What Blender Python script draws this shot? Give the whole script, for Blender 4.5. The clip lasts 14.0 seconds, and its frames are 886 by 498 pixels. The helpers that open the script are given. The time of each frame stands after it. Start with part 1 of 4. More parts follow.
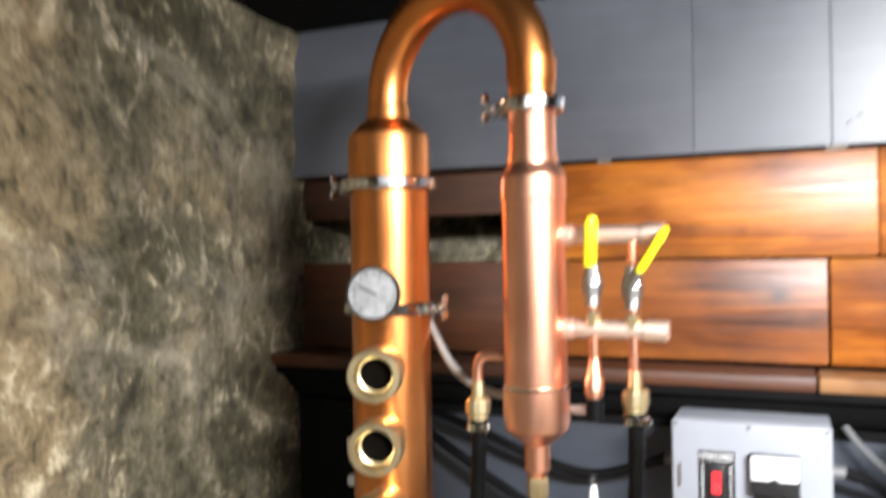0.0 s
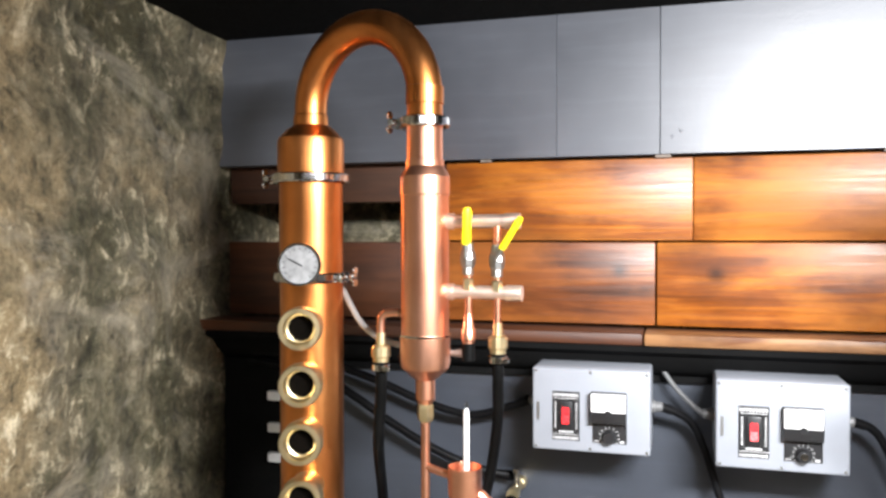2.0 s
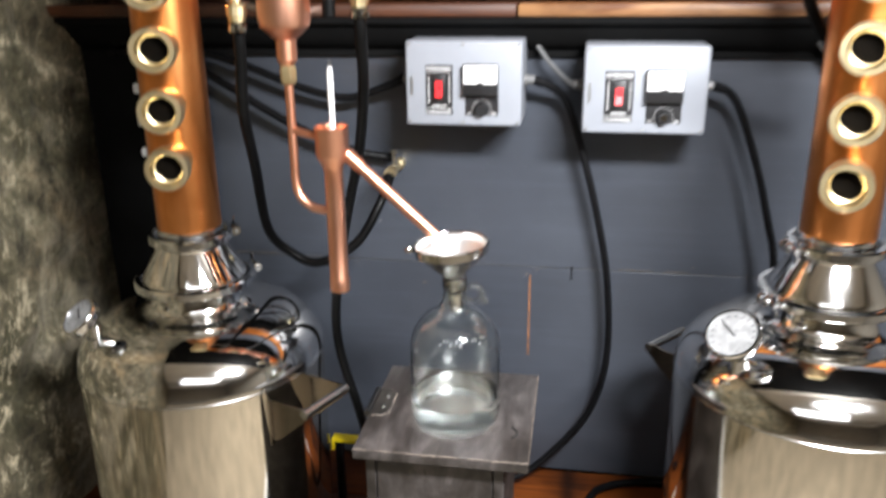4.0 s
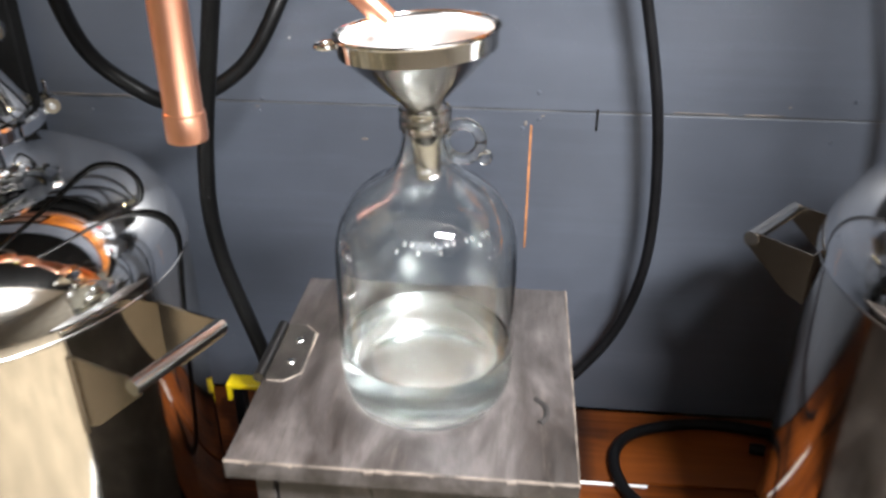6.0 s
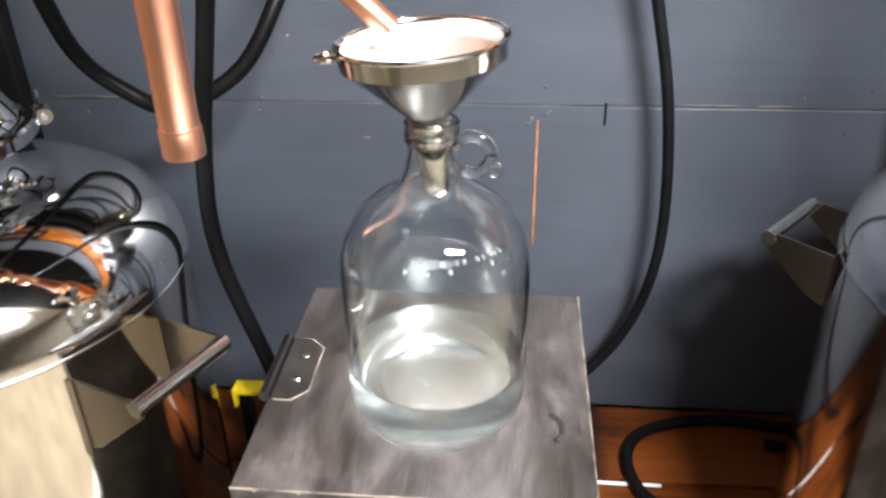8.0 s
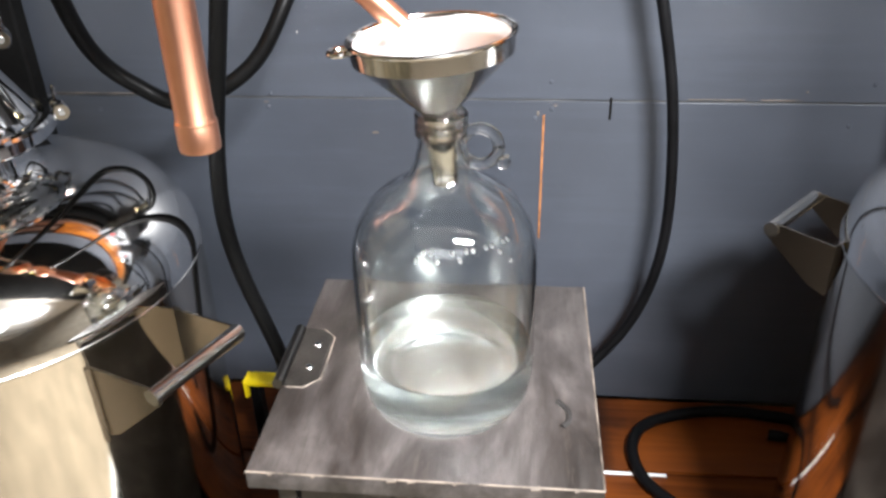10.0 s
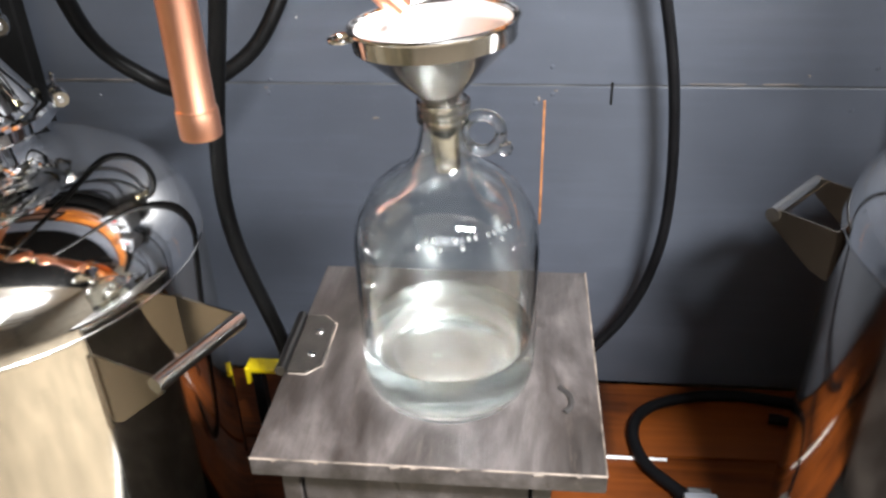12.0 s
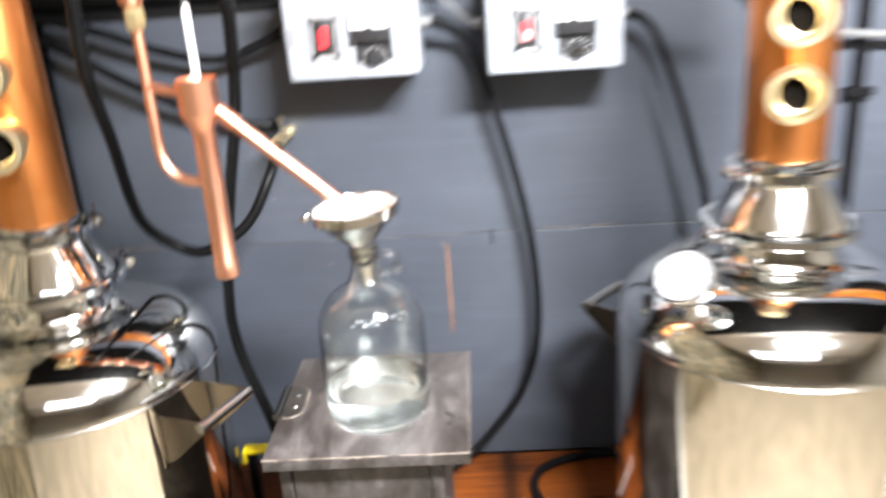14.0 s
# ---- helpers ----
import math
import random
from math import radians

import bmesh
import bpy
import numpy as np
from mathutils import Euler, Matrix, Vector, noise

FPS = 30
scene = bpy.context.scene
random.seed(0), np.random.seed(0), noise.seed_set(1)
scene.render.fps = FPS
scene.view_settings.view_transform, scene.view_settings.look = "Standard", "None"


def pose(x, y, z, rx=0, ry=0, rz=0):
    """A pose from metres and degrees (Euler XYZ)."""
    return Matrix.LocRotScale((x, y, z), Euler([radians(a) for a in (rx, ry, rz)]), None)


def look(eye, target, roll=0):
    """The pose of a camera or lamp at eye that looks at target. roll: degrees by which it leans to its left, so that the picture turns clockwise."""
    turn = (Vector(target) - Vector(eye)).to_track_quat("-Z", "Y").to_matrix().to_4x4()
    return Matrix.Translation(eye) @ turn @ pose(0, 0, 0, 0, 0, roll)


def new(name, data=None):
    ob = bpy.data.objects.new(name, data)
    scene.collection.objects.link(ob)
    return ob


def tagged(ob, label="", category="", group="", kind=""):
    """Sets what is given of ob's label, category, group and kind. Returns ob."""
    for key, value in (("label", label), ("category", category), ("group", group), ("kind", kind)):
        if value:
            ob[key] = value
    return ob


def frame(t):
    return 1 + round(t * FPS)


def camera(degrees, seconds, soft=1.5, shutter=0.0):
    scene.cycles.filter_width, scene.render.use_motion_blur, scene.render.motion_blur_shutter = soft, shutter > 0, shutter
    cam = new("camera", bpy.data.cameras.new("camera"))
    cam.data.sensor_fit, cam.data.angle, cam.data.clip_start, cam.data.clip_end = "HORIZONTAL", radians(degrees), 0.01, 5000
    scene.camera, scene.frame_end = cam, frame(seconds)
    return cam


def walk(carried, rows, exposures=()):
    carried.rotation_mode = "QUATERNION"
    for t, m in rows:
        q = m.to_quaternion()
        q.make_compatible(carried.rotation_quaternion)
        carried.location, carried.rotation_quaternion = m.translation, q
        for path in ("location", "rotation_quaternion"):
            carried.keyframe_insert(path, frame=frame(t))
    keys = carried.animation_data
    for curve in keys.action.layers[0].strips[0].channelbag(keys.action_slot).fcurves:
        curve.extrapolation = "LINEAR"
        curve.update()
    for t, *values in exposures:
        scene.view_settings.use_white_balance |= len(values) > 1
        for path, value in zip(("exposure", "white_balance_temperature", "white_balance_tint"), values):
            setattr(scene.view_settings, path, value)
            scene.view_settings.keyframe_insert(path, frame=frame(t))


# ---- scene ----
cam = camera(58.0, 14.0, soft=2.8, shutter=0.9)
PATH = [
    (0, (-0.055, 0.019, 1.639), (-0.849, 1.855, 1.644), -0.9),
    (0.5, (-0.003, -0.088, 1.671), (-0.758, 1.759, 1.801), -1.6),
    (1, (-0.007, -0.156, 1.682), (-0.616, 1.749, 1.728), -2.0),
    (1.5, (0.025, -0.22, 1.636), (-0.528, 1.702, 1.596), -0.3),
    (2, (0.041, -0.24, 1.636), (-0.524, 1.678, 1.598), -0.1),
    (2.5, (0.051, -0.242, 1.613), (-0.51, 1.674, 1.489), -0.7),
    (3, (0.098, -0.278, 1.579), (-0.136, 1.689, 1.302), 0.1),
    (3.3, (0.107, -0.294, 1.562), (-0.133, 1.655, 1.184), 0.7),
    (3.4, (0.105, -0.295, 1.554), (-0.136, 1.645, 1.134), 0.9),
    (3.5, (0.108, -0.3, 1.546), (-0.146, 1.63, 1.087), 0.5),
    (4, (0.096, -0.231, 1.512), (-0.222, 1.63, 0.851), -0.6),
    (4.2, (0.121, -0.205, 1.457), (-0.224, 1.657, 0.812), -0.4),
    (6.3, (-0.016, 0.359, 1.257), (-0.173, 2.098, 0.28), 0.2),
    (6.5, (-0.016, 0.362, 1.263), (-0.185, 2.094, 0.277), -0.0),
    (7, (-0.011, 0.358, 1.262), (-0.188, 2.086, 0.271), -0.8),
    (7.5, (-0.015, 0.357, 1.265), (-0.187, 2.09, 0.282), -1.0),
    (10, (-0.017, 0.339, 1.271), (-0.204, 2.066, 0.282), -1.4),
    (10.5, (-0.018, 0.338, 1.271), (-0.207, 2.064, 0.279), -1.5),
    (11, (-0.019, 0.34, 1.268), (-0.212, 2.063, 0.271), -1.6),
    (11.5, (-0.017, 0.338, 1.27), (-0.203, 2.058, 0.265), -1.6),
    (12, (-0.019, 0.34, 1.272), (-0.204, 2.049, 0.25), -1.6),
    (12.5, (-0.012, 0.335, 1.27), (-0.204, 2.044, 0.249), -2.0),
    (13, (-0.006, 0.305, 1.279), (-0.181, 2.03, 0.282), -2.2),
    (13.1, (-0.009, 0.299, 1.284), (-0.17, 2.024, 0.284), -1.8),
    (13.3, (-0.002, 0.248, 1.301), (-0.192, 1.987, 0.331), -3.4),
    (13.5, (0.008, 0.183, 1.334), (-0.118, 1.953, 0.412), -1.9),
    (13.8, (0.065, 0.030, 1.381), (-0.105, 1.876, 0.632), -2.9),
    (14, (0.074, -0.084, 1.418), (-0.018, 1.791, 0.729), -4.0),
]
EXPOSURES = [(0, 1.38), (2.8, 1.36), (3.5, 1.1), (3.8, 1.1), (4.2, 1.42), (6.3, 1.78), (12.8, 1.78), (13.5, 1.9), (14, 2.28)]
walk(cam, [(t, look(eye, target, roll)) for t, eye, target, roll in PATH], EXPOSURES)

# ---- light ----
world = bpy.data.worlds.new("world")
scene.world = world
world.use_nodes = True
world.node_tree.nodes["Background"].inputs[0].default_value = (0.9, 0.95, 1.0, 1)
world.node_tree.nodes["Background"].inputs[1].default_value = 0.0


def area_lamp(name, eye, target, sx, sy, watts, color):
    data = bpy.data.lights.new(name, "AREA")
    data.shape, data.size, data.size_y, data.energy, data.color = "RECTANGLE", sx, sy, watts, color
    ob = new(name, data)
    ob.matrix_world = look(eye, target)
    return ob


LAMP = (0.62, -0.02, 2.0)
lamp_light = area_lamp("ceiling_lamp_light", LAMP, (LAMP[0] - 0.04, LAMP[1] + 0.62, 0.9), 0.64, 0.15, 47.0, (0.95, 0.96, 0.985))
# Added unseen light: gives the domes and jug broad white reflections.
REAR = (0.20, -0.80, 2.02)
rear_fill = area_lamp("rear_lamp_light", REAR, (REAR[0], REAR[1] + 0.45, 1.0), 1.30, 0.45, 3.0, (0.94, 0.96, 1.0))


# ---- materials ----
def nodes_of(name):
    m = bpy.data.materials.new(name)
    m.use_nodes = True
    nt = m.node_tree
    return m, nt, nt.nodes["Principled BSDF"]


def node(nt, kind, **vals):
    n = nt.nodes.new(kind)
    for k, v in vals.items():
        n.inputs[k.replace("_", " ")].default_value = v
    return n


def ramp(nt, fac, stops):
    r = nt.nodes.new("ShaderNodeValToRGB")
    els = r.color_ramp.elements
    while len(els) < len(stops):
        els.new(0.5)
    for e, (p, c) in zip(els, stops):
        e.position, e.color = p, (*c, 1)
    nt.links.new(fac, r.inputs[0])
    return r.outputs[0]


def coords(nt, scale=(1, 1, 1), rand=0.0):
    tc = nt.nodes.new("ShaderNodeTexCoord")
    mp = nt.nodes.new("ShaderNodeMapping")
    mp.inputs["Scale"].default_value = scale
    nt.links.new(tc.outputs["Object"], mp.inputs["Vector"])
    if rand:
        oi = nt.nodes.new("ShaderNodeObjectInfo")
        mul = nt.nodes.new("ShaderNodeMath")
        mul.operation = "MULTIPLY"
        mul.inputs[1].default_value = rand
        nt.links.new(oi.outputs["Random"], mul.inputs[0])
        nt.links.new(mul.outputs[0], mp.inputs["Location"])
    return mp.outputs[0]


def noise_tex(nt, vec, scale, detail=5, rough=0.55, dist=0.0):
    n = node(nt, "ShaderNodeTexNoise", Scale=scale, Detail=detail, Roughness=rough, Distortion=dist)
    nt.links.new(vec, n.inputs["Vector"])
    return n.outputs["Fac"]


def mixc(nt, fac, a, b, mode="MIX"):
    m = nt.nodes.new("ShaderNodeMix")
    m.data_type, m.blend_type = "RGBA", mode
    for sock, v in ((m.inputs[0], fac), (m.inputs[6], a), (m.inputs[7], b)):
        if isinstance(v, (int, float)):
            sock.default_value = v
        elif isinstance(v, tuple):
            sock.default_value = (*v, 1)
        else:
            nt.links.new(v, sock)
    return m.outputs[2]


def bump(nt, bsdf, height, strength, dist=0.002):
    b = nt.nodes.new("ShaderNodeBump")
    b.inputs["Strength"].default_value, b.inputs["Distance"].default_value = strength, dist
    nt.links.new(height, b.inputs["Height"])
    nt.links.new(b.outputs[0], bsdf.inputs["Normal"])


def to_range(nt, fac, lo, hi, a=0.0, b=1.0):
    r = nt.nodes.new("ShaderNodeMapRange")
    r.inputs[1].default_value, r.inputs[2].default_value, r.inputs[3].default_value, r.inputs[4].default_value = lo, hi, a, b
    nt.links.new(fac, r.inputs[0])
    return r.outputs[0]


def plain(name, color, rough=0.5, metal=0.0, vary=0.15, scale=30, relief=0.0, rrange=0.1, spec=0.5):
    m, nt, b = nodes_of(name)
    v = coords(nt)
    f = noise_tex(nt, v, scale)
    f2 = noise_tex(nt, v, scale * 6, 3)
    dark = tuple(c * (1 - vary) for c in color)
    light = tuple(min(1, c * (1 + vary)) for c in color)
    c = ramp(nt, f, [(0.3, dark), (0.7, light)])
    nt.links.new(c, b.inputs["Base Color"])
    b.inputs["Metallic"].default_value = metal
    nt.links.new(to_range(nt, f2, 0.3, 0.7, max(0, rough - rrange), rough + rrange), b.inputs["Roughness"])
    b.inputs["Specular IOR Level"].default_value = spec
    if relief:
        bump(nt, b, f2, relief)
    return m


def wood(name, dark, mid, light, along="x", rough=0.38, grain=1.0, relief=0.25, knots=True, spec=0.5):
    m, nt, b = nodes_of(name)
    b.inputs["Specular IOR Level"].default_value = spec
    sc = {"x": (1.2, 14, 14), "y": (14, 1.2, 14), "z": (14, 14, 1.2)}[along]
    v = coords(nt, sc, 7.0)
    big = noise_tex(nt, v, 1.6 * grain, 4, 0.6, 1.2)
    fine = noise_tex(nt, coords(nt, tuple(s * (1 if s < 2 else 3.5) for s in sc), 3.0), 3.0, 6, 0.65)
    blotch = noise_tex(nt, coords(nt, {"x": (0.8, 1, 1.6), "y": (1.6, 0.8, 1), "z": (1.6, 1, 0.8)}[along], 5.0), 3.4, 5, 0.62)
    c = ramp(nt, big, [(0.28, dark), (0.5, mid), (0.72, light)])
    c = mixc(nt, to_range(nt, fine, 0.42, 0.74, 0.0, 0.30), c, dark)
    c = mixc(nt, to_range(nt, blotch, 0.46, 0.60, 0.0, 0.6), c, light)
    c = mixc(nt, to_range(nt, blotch, 0.33, 0.45, 0.6, 0.0), c, dark)
    if knots:
        wv = node(nt, "ShaderNodeTexWave", Scale=2.4, Distortion=9.0, Detail=3.0)
        wv.inputs["Detail Scale"].default_value = 0.7
        wv.bands_direction = "Z"
        nt.links.new(coords(nt, {"x": (0.5, 2, 4.5), "y": (2, 0.5, 4.5), "z": (2, 4.5, 0.5)}[along], 9.0), wv.inputs["Vector"])
        c = mixc(nt, to_range(nt, wv.outputs["Fac"], 0.75, 1.0, 0.0, 0.16), c, dark)
        vo = node(nt, "ShaderNodeTexVoronoi", Scale=4.6)
        vo.voronoi_dimensions = "2D"
        flat = nt.nodes.new("ShaderNodeMapping")
        flat.inputs["Rotation"].default_value = (radians(90) if along == "x" else 0, 0, 0)
        nt.links.new(coords(nt, (1.0, 1, 1.25), 11.0), flat.inputs["Vector"])
        nt.links.new(flat.outputs[0], vo.inputs["Vector"])
        sep = nt.nodes.new("ShaderNodeSeparateColor")
        nt.links.new(vo.outputs["Color"], sep.inputs[0])
        some = nt.nodes.new("ShaderNodeMath")
        some.operation = "MULTIPLY"
        nt.links.new(to_range(nt, vo.outputs["Distance"], 0.02, 0.10, 0.85, 0.0), some.inputs[0])
        nt.links.new(to_range(nt, sep.outputs[0], 0.68, 0.70), some.inputs[1])
        halo = nt.nodes.new("ShaderNodeMath")
        halo.operation = "MULTIPLY"
        nt.links.new(to_range(nt, vo.outputs["Distance"], 0.08, 0.26, 0.45, 0.0), halo.inputs[0])
        nt.links.new(to_range(nt, sep.outputs[0], 0.68, 0.70), halo.inputs[1])
        c = mixc(nt, halo.outputs[0], c, dark)
        c = mixc(nt, some.outputs[0], c, tuple(x * 0.35 for x in dark))
    nt.links.new(c, b.inputs["Base Color"])
    nt.links.new(to_range(nt, fine, 0.3, 0.7, rough - 0.08, rough + 0.15), b.inputs["Roughness"])
    bump(nt, b, fine, relief, 0.0015)
    return m


def copper(name, c1, c2, rough=0.24, streak=True):
    m, nt, b = nodes_of(name)
    v = coords(nt, (30, 30, 2.0))
    f = noise_tex(nt, v, 1.0, 5, 0.6)
    g = noise_tex(nt, coords(nt), 9.0, 5, 0.6)
    c = ramp(nt, g, [(0.3, c1), (0.7, c2)])
    c = mixc(nt, to_range(nt, f, 0.4, 0.7, 0, 0.35), c, tuple(x * 0.75 for x in c1))
    nt.links.new(c, b.inputs["Base Color"])
    b.inputs["Metallic"].default_value = 1.0
    nt.links.new(to_range(nt, f, 0.3, 0.7, rough - 0.06, rough + 0.08), b.inputs["Roughness"])
    bump(nt, b, g, 0.05, 0.001)
    return m


def clear(name, color=(1, 1, 1), ior=1.5, rough=0.0):
    m, nt, b = nodes_of(name)
    b.inputs["Base Color"].default_value = (*color, 1)
    b.inputs["Transmission Weight"].default_value = 1.0
    b.inputs["IOR"].default_value = ior
    f = noise_tex(nt, coords(nt), 14.0, 3)
    bump(nt, b, f, 0.06, 0.001)
    b.inputs["Roughness"].default_value = rough
    return m


def clear_liquid(name):
    m, nt, b = nodes_of(name)
    b.inputs["Base Color"].default_value = (0.97, 1.0, 0.985, 1)
    b.inputs["Transmission Weight"].default_value = 1.0
    b.inputs["IOR"].default_value = 1.36
    b.inputs["Roughness"].default_value = 0.0
    bump(nt, b, noise_tex(nt, coords(nt), 24.0, 2), 0.14, 0.003)
    return m


def steel(name, color=(0.62, 0.6, 0.57), rough=0.1, brushed=0.05, wavy=0.0):
    m, nt, b = nodes_of(name)
    f = noise_tex(nt, coords(nt, (3, 3, 40)), 2.0, 4)
    g = noise_tex(nt, coords(nt), 7.0, 5, 0.65)
    c = mixc(nt, to_range(nt, g, 0.4, 0.7, 0, 0.35), color, tuple(x * 0.8 for x in color))
    nt.links.new(c, b.inputs["Base Color"])
    b.inputs["Metallic"].default_value = 1.0
    nt.links.new(to_range(nt, g, 0.35, 0.7, rough, rough + 0.09), b.inputs["Roughness"])
    if wavy:
        bump(nt, b, noise_tex(nt, coords(nt, (1, 1, 1.6)), 23.0, 2, 0.45), wavy, 0.006)
    else:
        bump(nt, b, f, brushed, 0.0006)
    return m


def painted(name, base, rough, chips=None, spec=0.5):
    m, nt, b = nodes_of(name)
    b.inputs["Specular IOR Level"].default_value = spec
    v = coords(nt, (1, 1, 1), 4.0)
    g = noise_tex(nt, v, 3.0, 5, 0.6)
    streak = noise_tex(nt, coords(nt, (2.0, 2.0, 26), 4.0), 2.0, 5, 0.6)
    fine = noise_tex(nt, v, 160.0, 3)
    c = ramp(nt, g, [(0.3, tuple(x * 0.82 for x in base)), (0.7, tuple(x * 1.18 for x in base))])
    c = mixc(nt, to_range(nt, streak, 0.5, 0.75, 0, 0.3), c, tuple(min(1, x * 1.6) for x in base))
    if chips:
        s = noise_tex(nt, v, 46.0, 2, 0.4, 0.6)
        k = to_range(nt, s, 0.80, 0.82)
        c = mixc(nt, k, c, chips)
    nt.links.new(c, b.inputs["Base Color"])
    nt.links.new(to_range(nt, g, 0.3, 0.7, rough - 0.06, rough + 0.08), b.inputs["Roughness"])
    h = nt.nodes.new("ShaderNodeMath")
    h.operation = "ADD"
    nt.links.new(streak, h.inputs[0])
    nt.links.new(fine, h.inputs[1])
    bump(nt, b, h.outputs[0], 0.14, 0.001)
    return m


def stone_mat():
    m, nt, b = nodes_of("old_stone_plaster")
    v = coords(nt)
    big = noise_tex(nt, v, 2.4, 6, 0.62, 0.5)
    mid = noise_tex(nt, coords(nt, (1, 1, 0.7)), 9.0, 8, 0.74, 0.5)
    flake = noise_tex(nt, coords(nt, (1, 1.1, 0.9)), 19.0, 9, 0.76, 0.25)
    where = noise_tex(nt, v, 3.7, 4, 0.6, 0.3)
    fine = noise_tex(nt, v, 95.0, 5, 0.7)
    c = ramp(nt, mid, [(0.36, (0.016, 0.013, 0.007)), (0.455, (0.065, 0.057, 0.033)), (0.54, (0.145, 0.13, 0.09)), (0.66, (0.36, 0.315, 0.22))])
    tint = ramp(nt, big, [(0.36, (0.05, 0.042, 0.012)), (0.46, (0.088, 0.088, 0.052)), (0.54, (0.20, 0.175, 0.12)), (0.64, (0.42, 0.33, 0.20))])
    c = mixc(nt, 0.6, c, tint)
    lit = nt.nodes.new("ShaderNodeMath")
    lit.operation = "MULTIPLY"
    nt.links.new(to_range(nt, flake, 0.53, 0.63), lit.inputs[0])
    nt.links.new(to_range(nt, where, 0.40, 0.60, 0.2, 1.0), lit.inputs[1])
    c = mixc(nt, lit.outputs[0], c, (0.68, 0.62, 0.48))
    c = mixc(nt, to_range(nt, flake, 0.36, 0.50, 0.92, 0.0), c, (0.018, 0.016, 0.008))
    c = mixc(nt, to_range(nt, fine, 0.5, 0.72, 0, 0.6), c, (0.035, 0.03, 0.017))
    fleck = noise_tex(nt, coords(nt, (1, 1.2, 0.75)), 44.0, 4, 0.6)
    c = mixc(nt, to_range(nt, fleck, 0.66, 0.76, 0, 0.55), c, (0.58, 0.54, 0.45))
    smear = noise_tex(nt, coords(nt, (1, 0.9, 1.5)), 3.1, 7, 0.68, 1.1)
    c = mixc(nt, to_range(nt, smear, 0.52, 0.66, 0, 0.62), c, (0.36, 0.335, 0.285))
    c = mixc(nt, to_range(nt, smear, 0.33, 0.45, 0.6, 0), c, (0.040, 0.036, 0.018))
    c = mixc(nt, 1.0, c, (1.16, 1.09, 0.96), "MULTIPLY")
    nt.links.new(c, b.inputs["Base Color"])
    nt.links.new(to_range(nt, fine, 0.3, 0.7, 0.42, 0.75), b.inputs["Roughness"])
    h = nt.nodes.new("ShaderNodeMath")
    h.operation = "ADD"
    nt.links.new(flake, h.inputs[0])
    nt.links.new(mid, h.inputs[1])
    bump(nt, b, h.outputs[0], 0.9, 0.020)
    return m


def worn_wood():
    """Dark stained board, rubbed grey and brown in patches."""
    m, nt, b = nodes_of("worn_black_wood")
    big = noise_tex(nt, coords(nt, (1.5, 0.55, 1)), 13.0, 8, 0.66, 0.4)
    mid = noise_tex(nt, coords(nt, (2.6, 0.35, 1)), 40.0, 7, 0.72)
    speck = noise_tex(nt, coords(nt, (1, 0.5, 1)), 100.0, 4, 0.65)
    gouge = noise_tex(nt, coords(nt, (1.6, 0.45, 1)), 26.0, 2, 0.4, 0.8)
    fine = noise_tex(nt, coords(nt, (7, 0.5, 7)), 60.0, 4, 0.6)
    c = ramp(nt, big, [(0.34, (0.008, 0.0065, 0.0055)), (0.44, (0.021, 0.017, 0.015)), (0.54, (0.042, 0.036, 0.034)), (0.66, (0.080, 0.070, 0.066))])
    c = mixc(nt, to_range(nt, mid, 0.50, 0.70, 0, 0.6), c, (0.024, 0.019, 0.016))
    c = mixc(nt, to_range(nt, mid, 0.30, 0.42, 0.4, 0), c, (0.085, 0.070, 0.060))
    c = mixc(nt, to_range(nt, speck, 0.6, 0.72, 0, 0.5), c, (0.016, 0.012, 0.009))
    c = mixc(nt, to_range(nt, gouge, 0.70, 0.74, 0, 0.8), c, (0.014, 0.010, 0.008))
    nt.links.new(c, b.inputs["Base Color"])
    nt.links.new(to_range(nt, mid, 0.3, 0.7, 0.34, 0.58), b.inputs["Roughness"])
    bump(nt, b, fine, 0.22, 0.001)
    return m


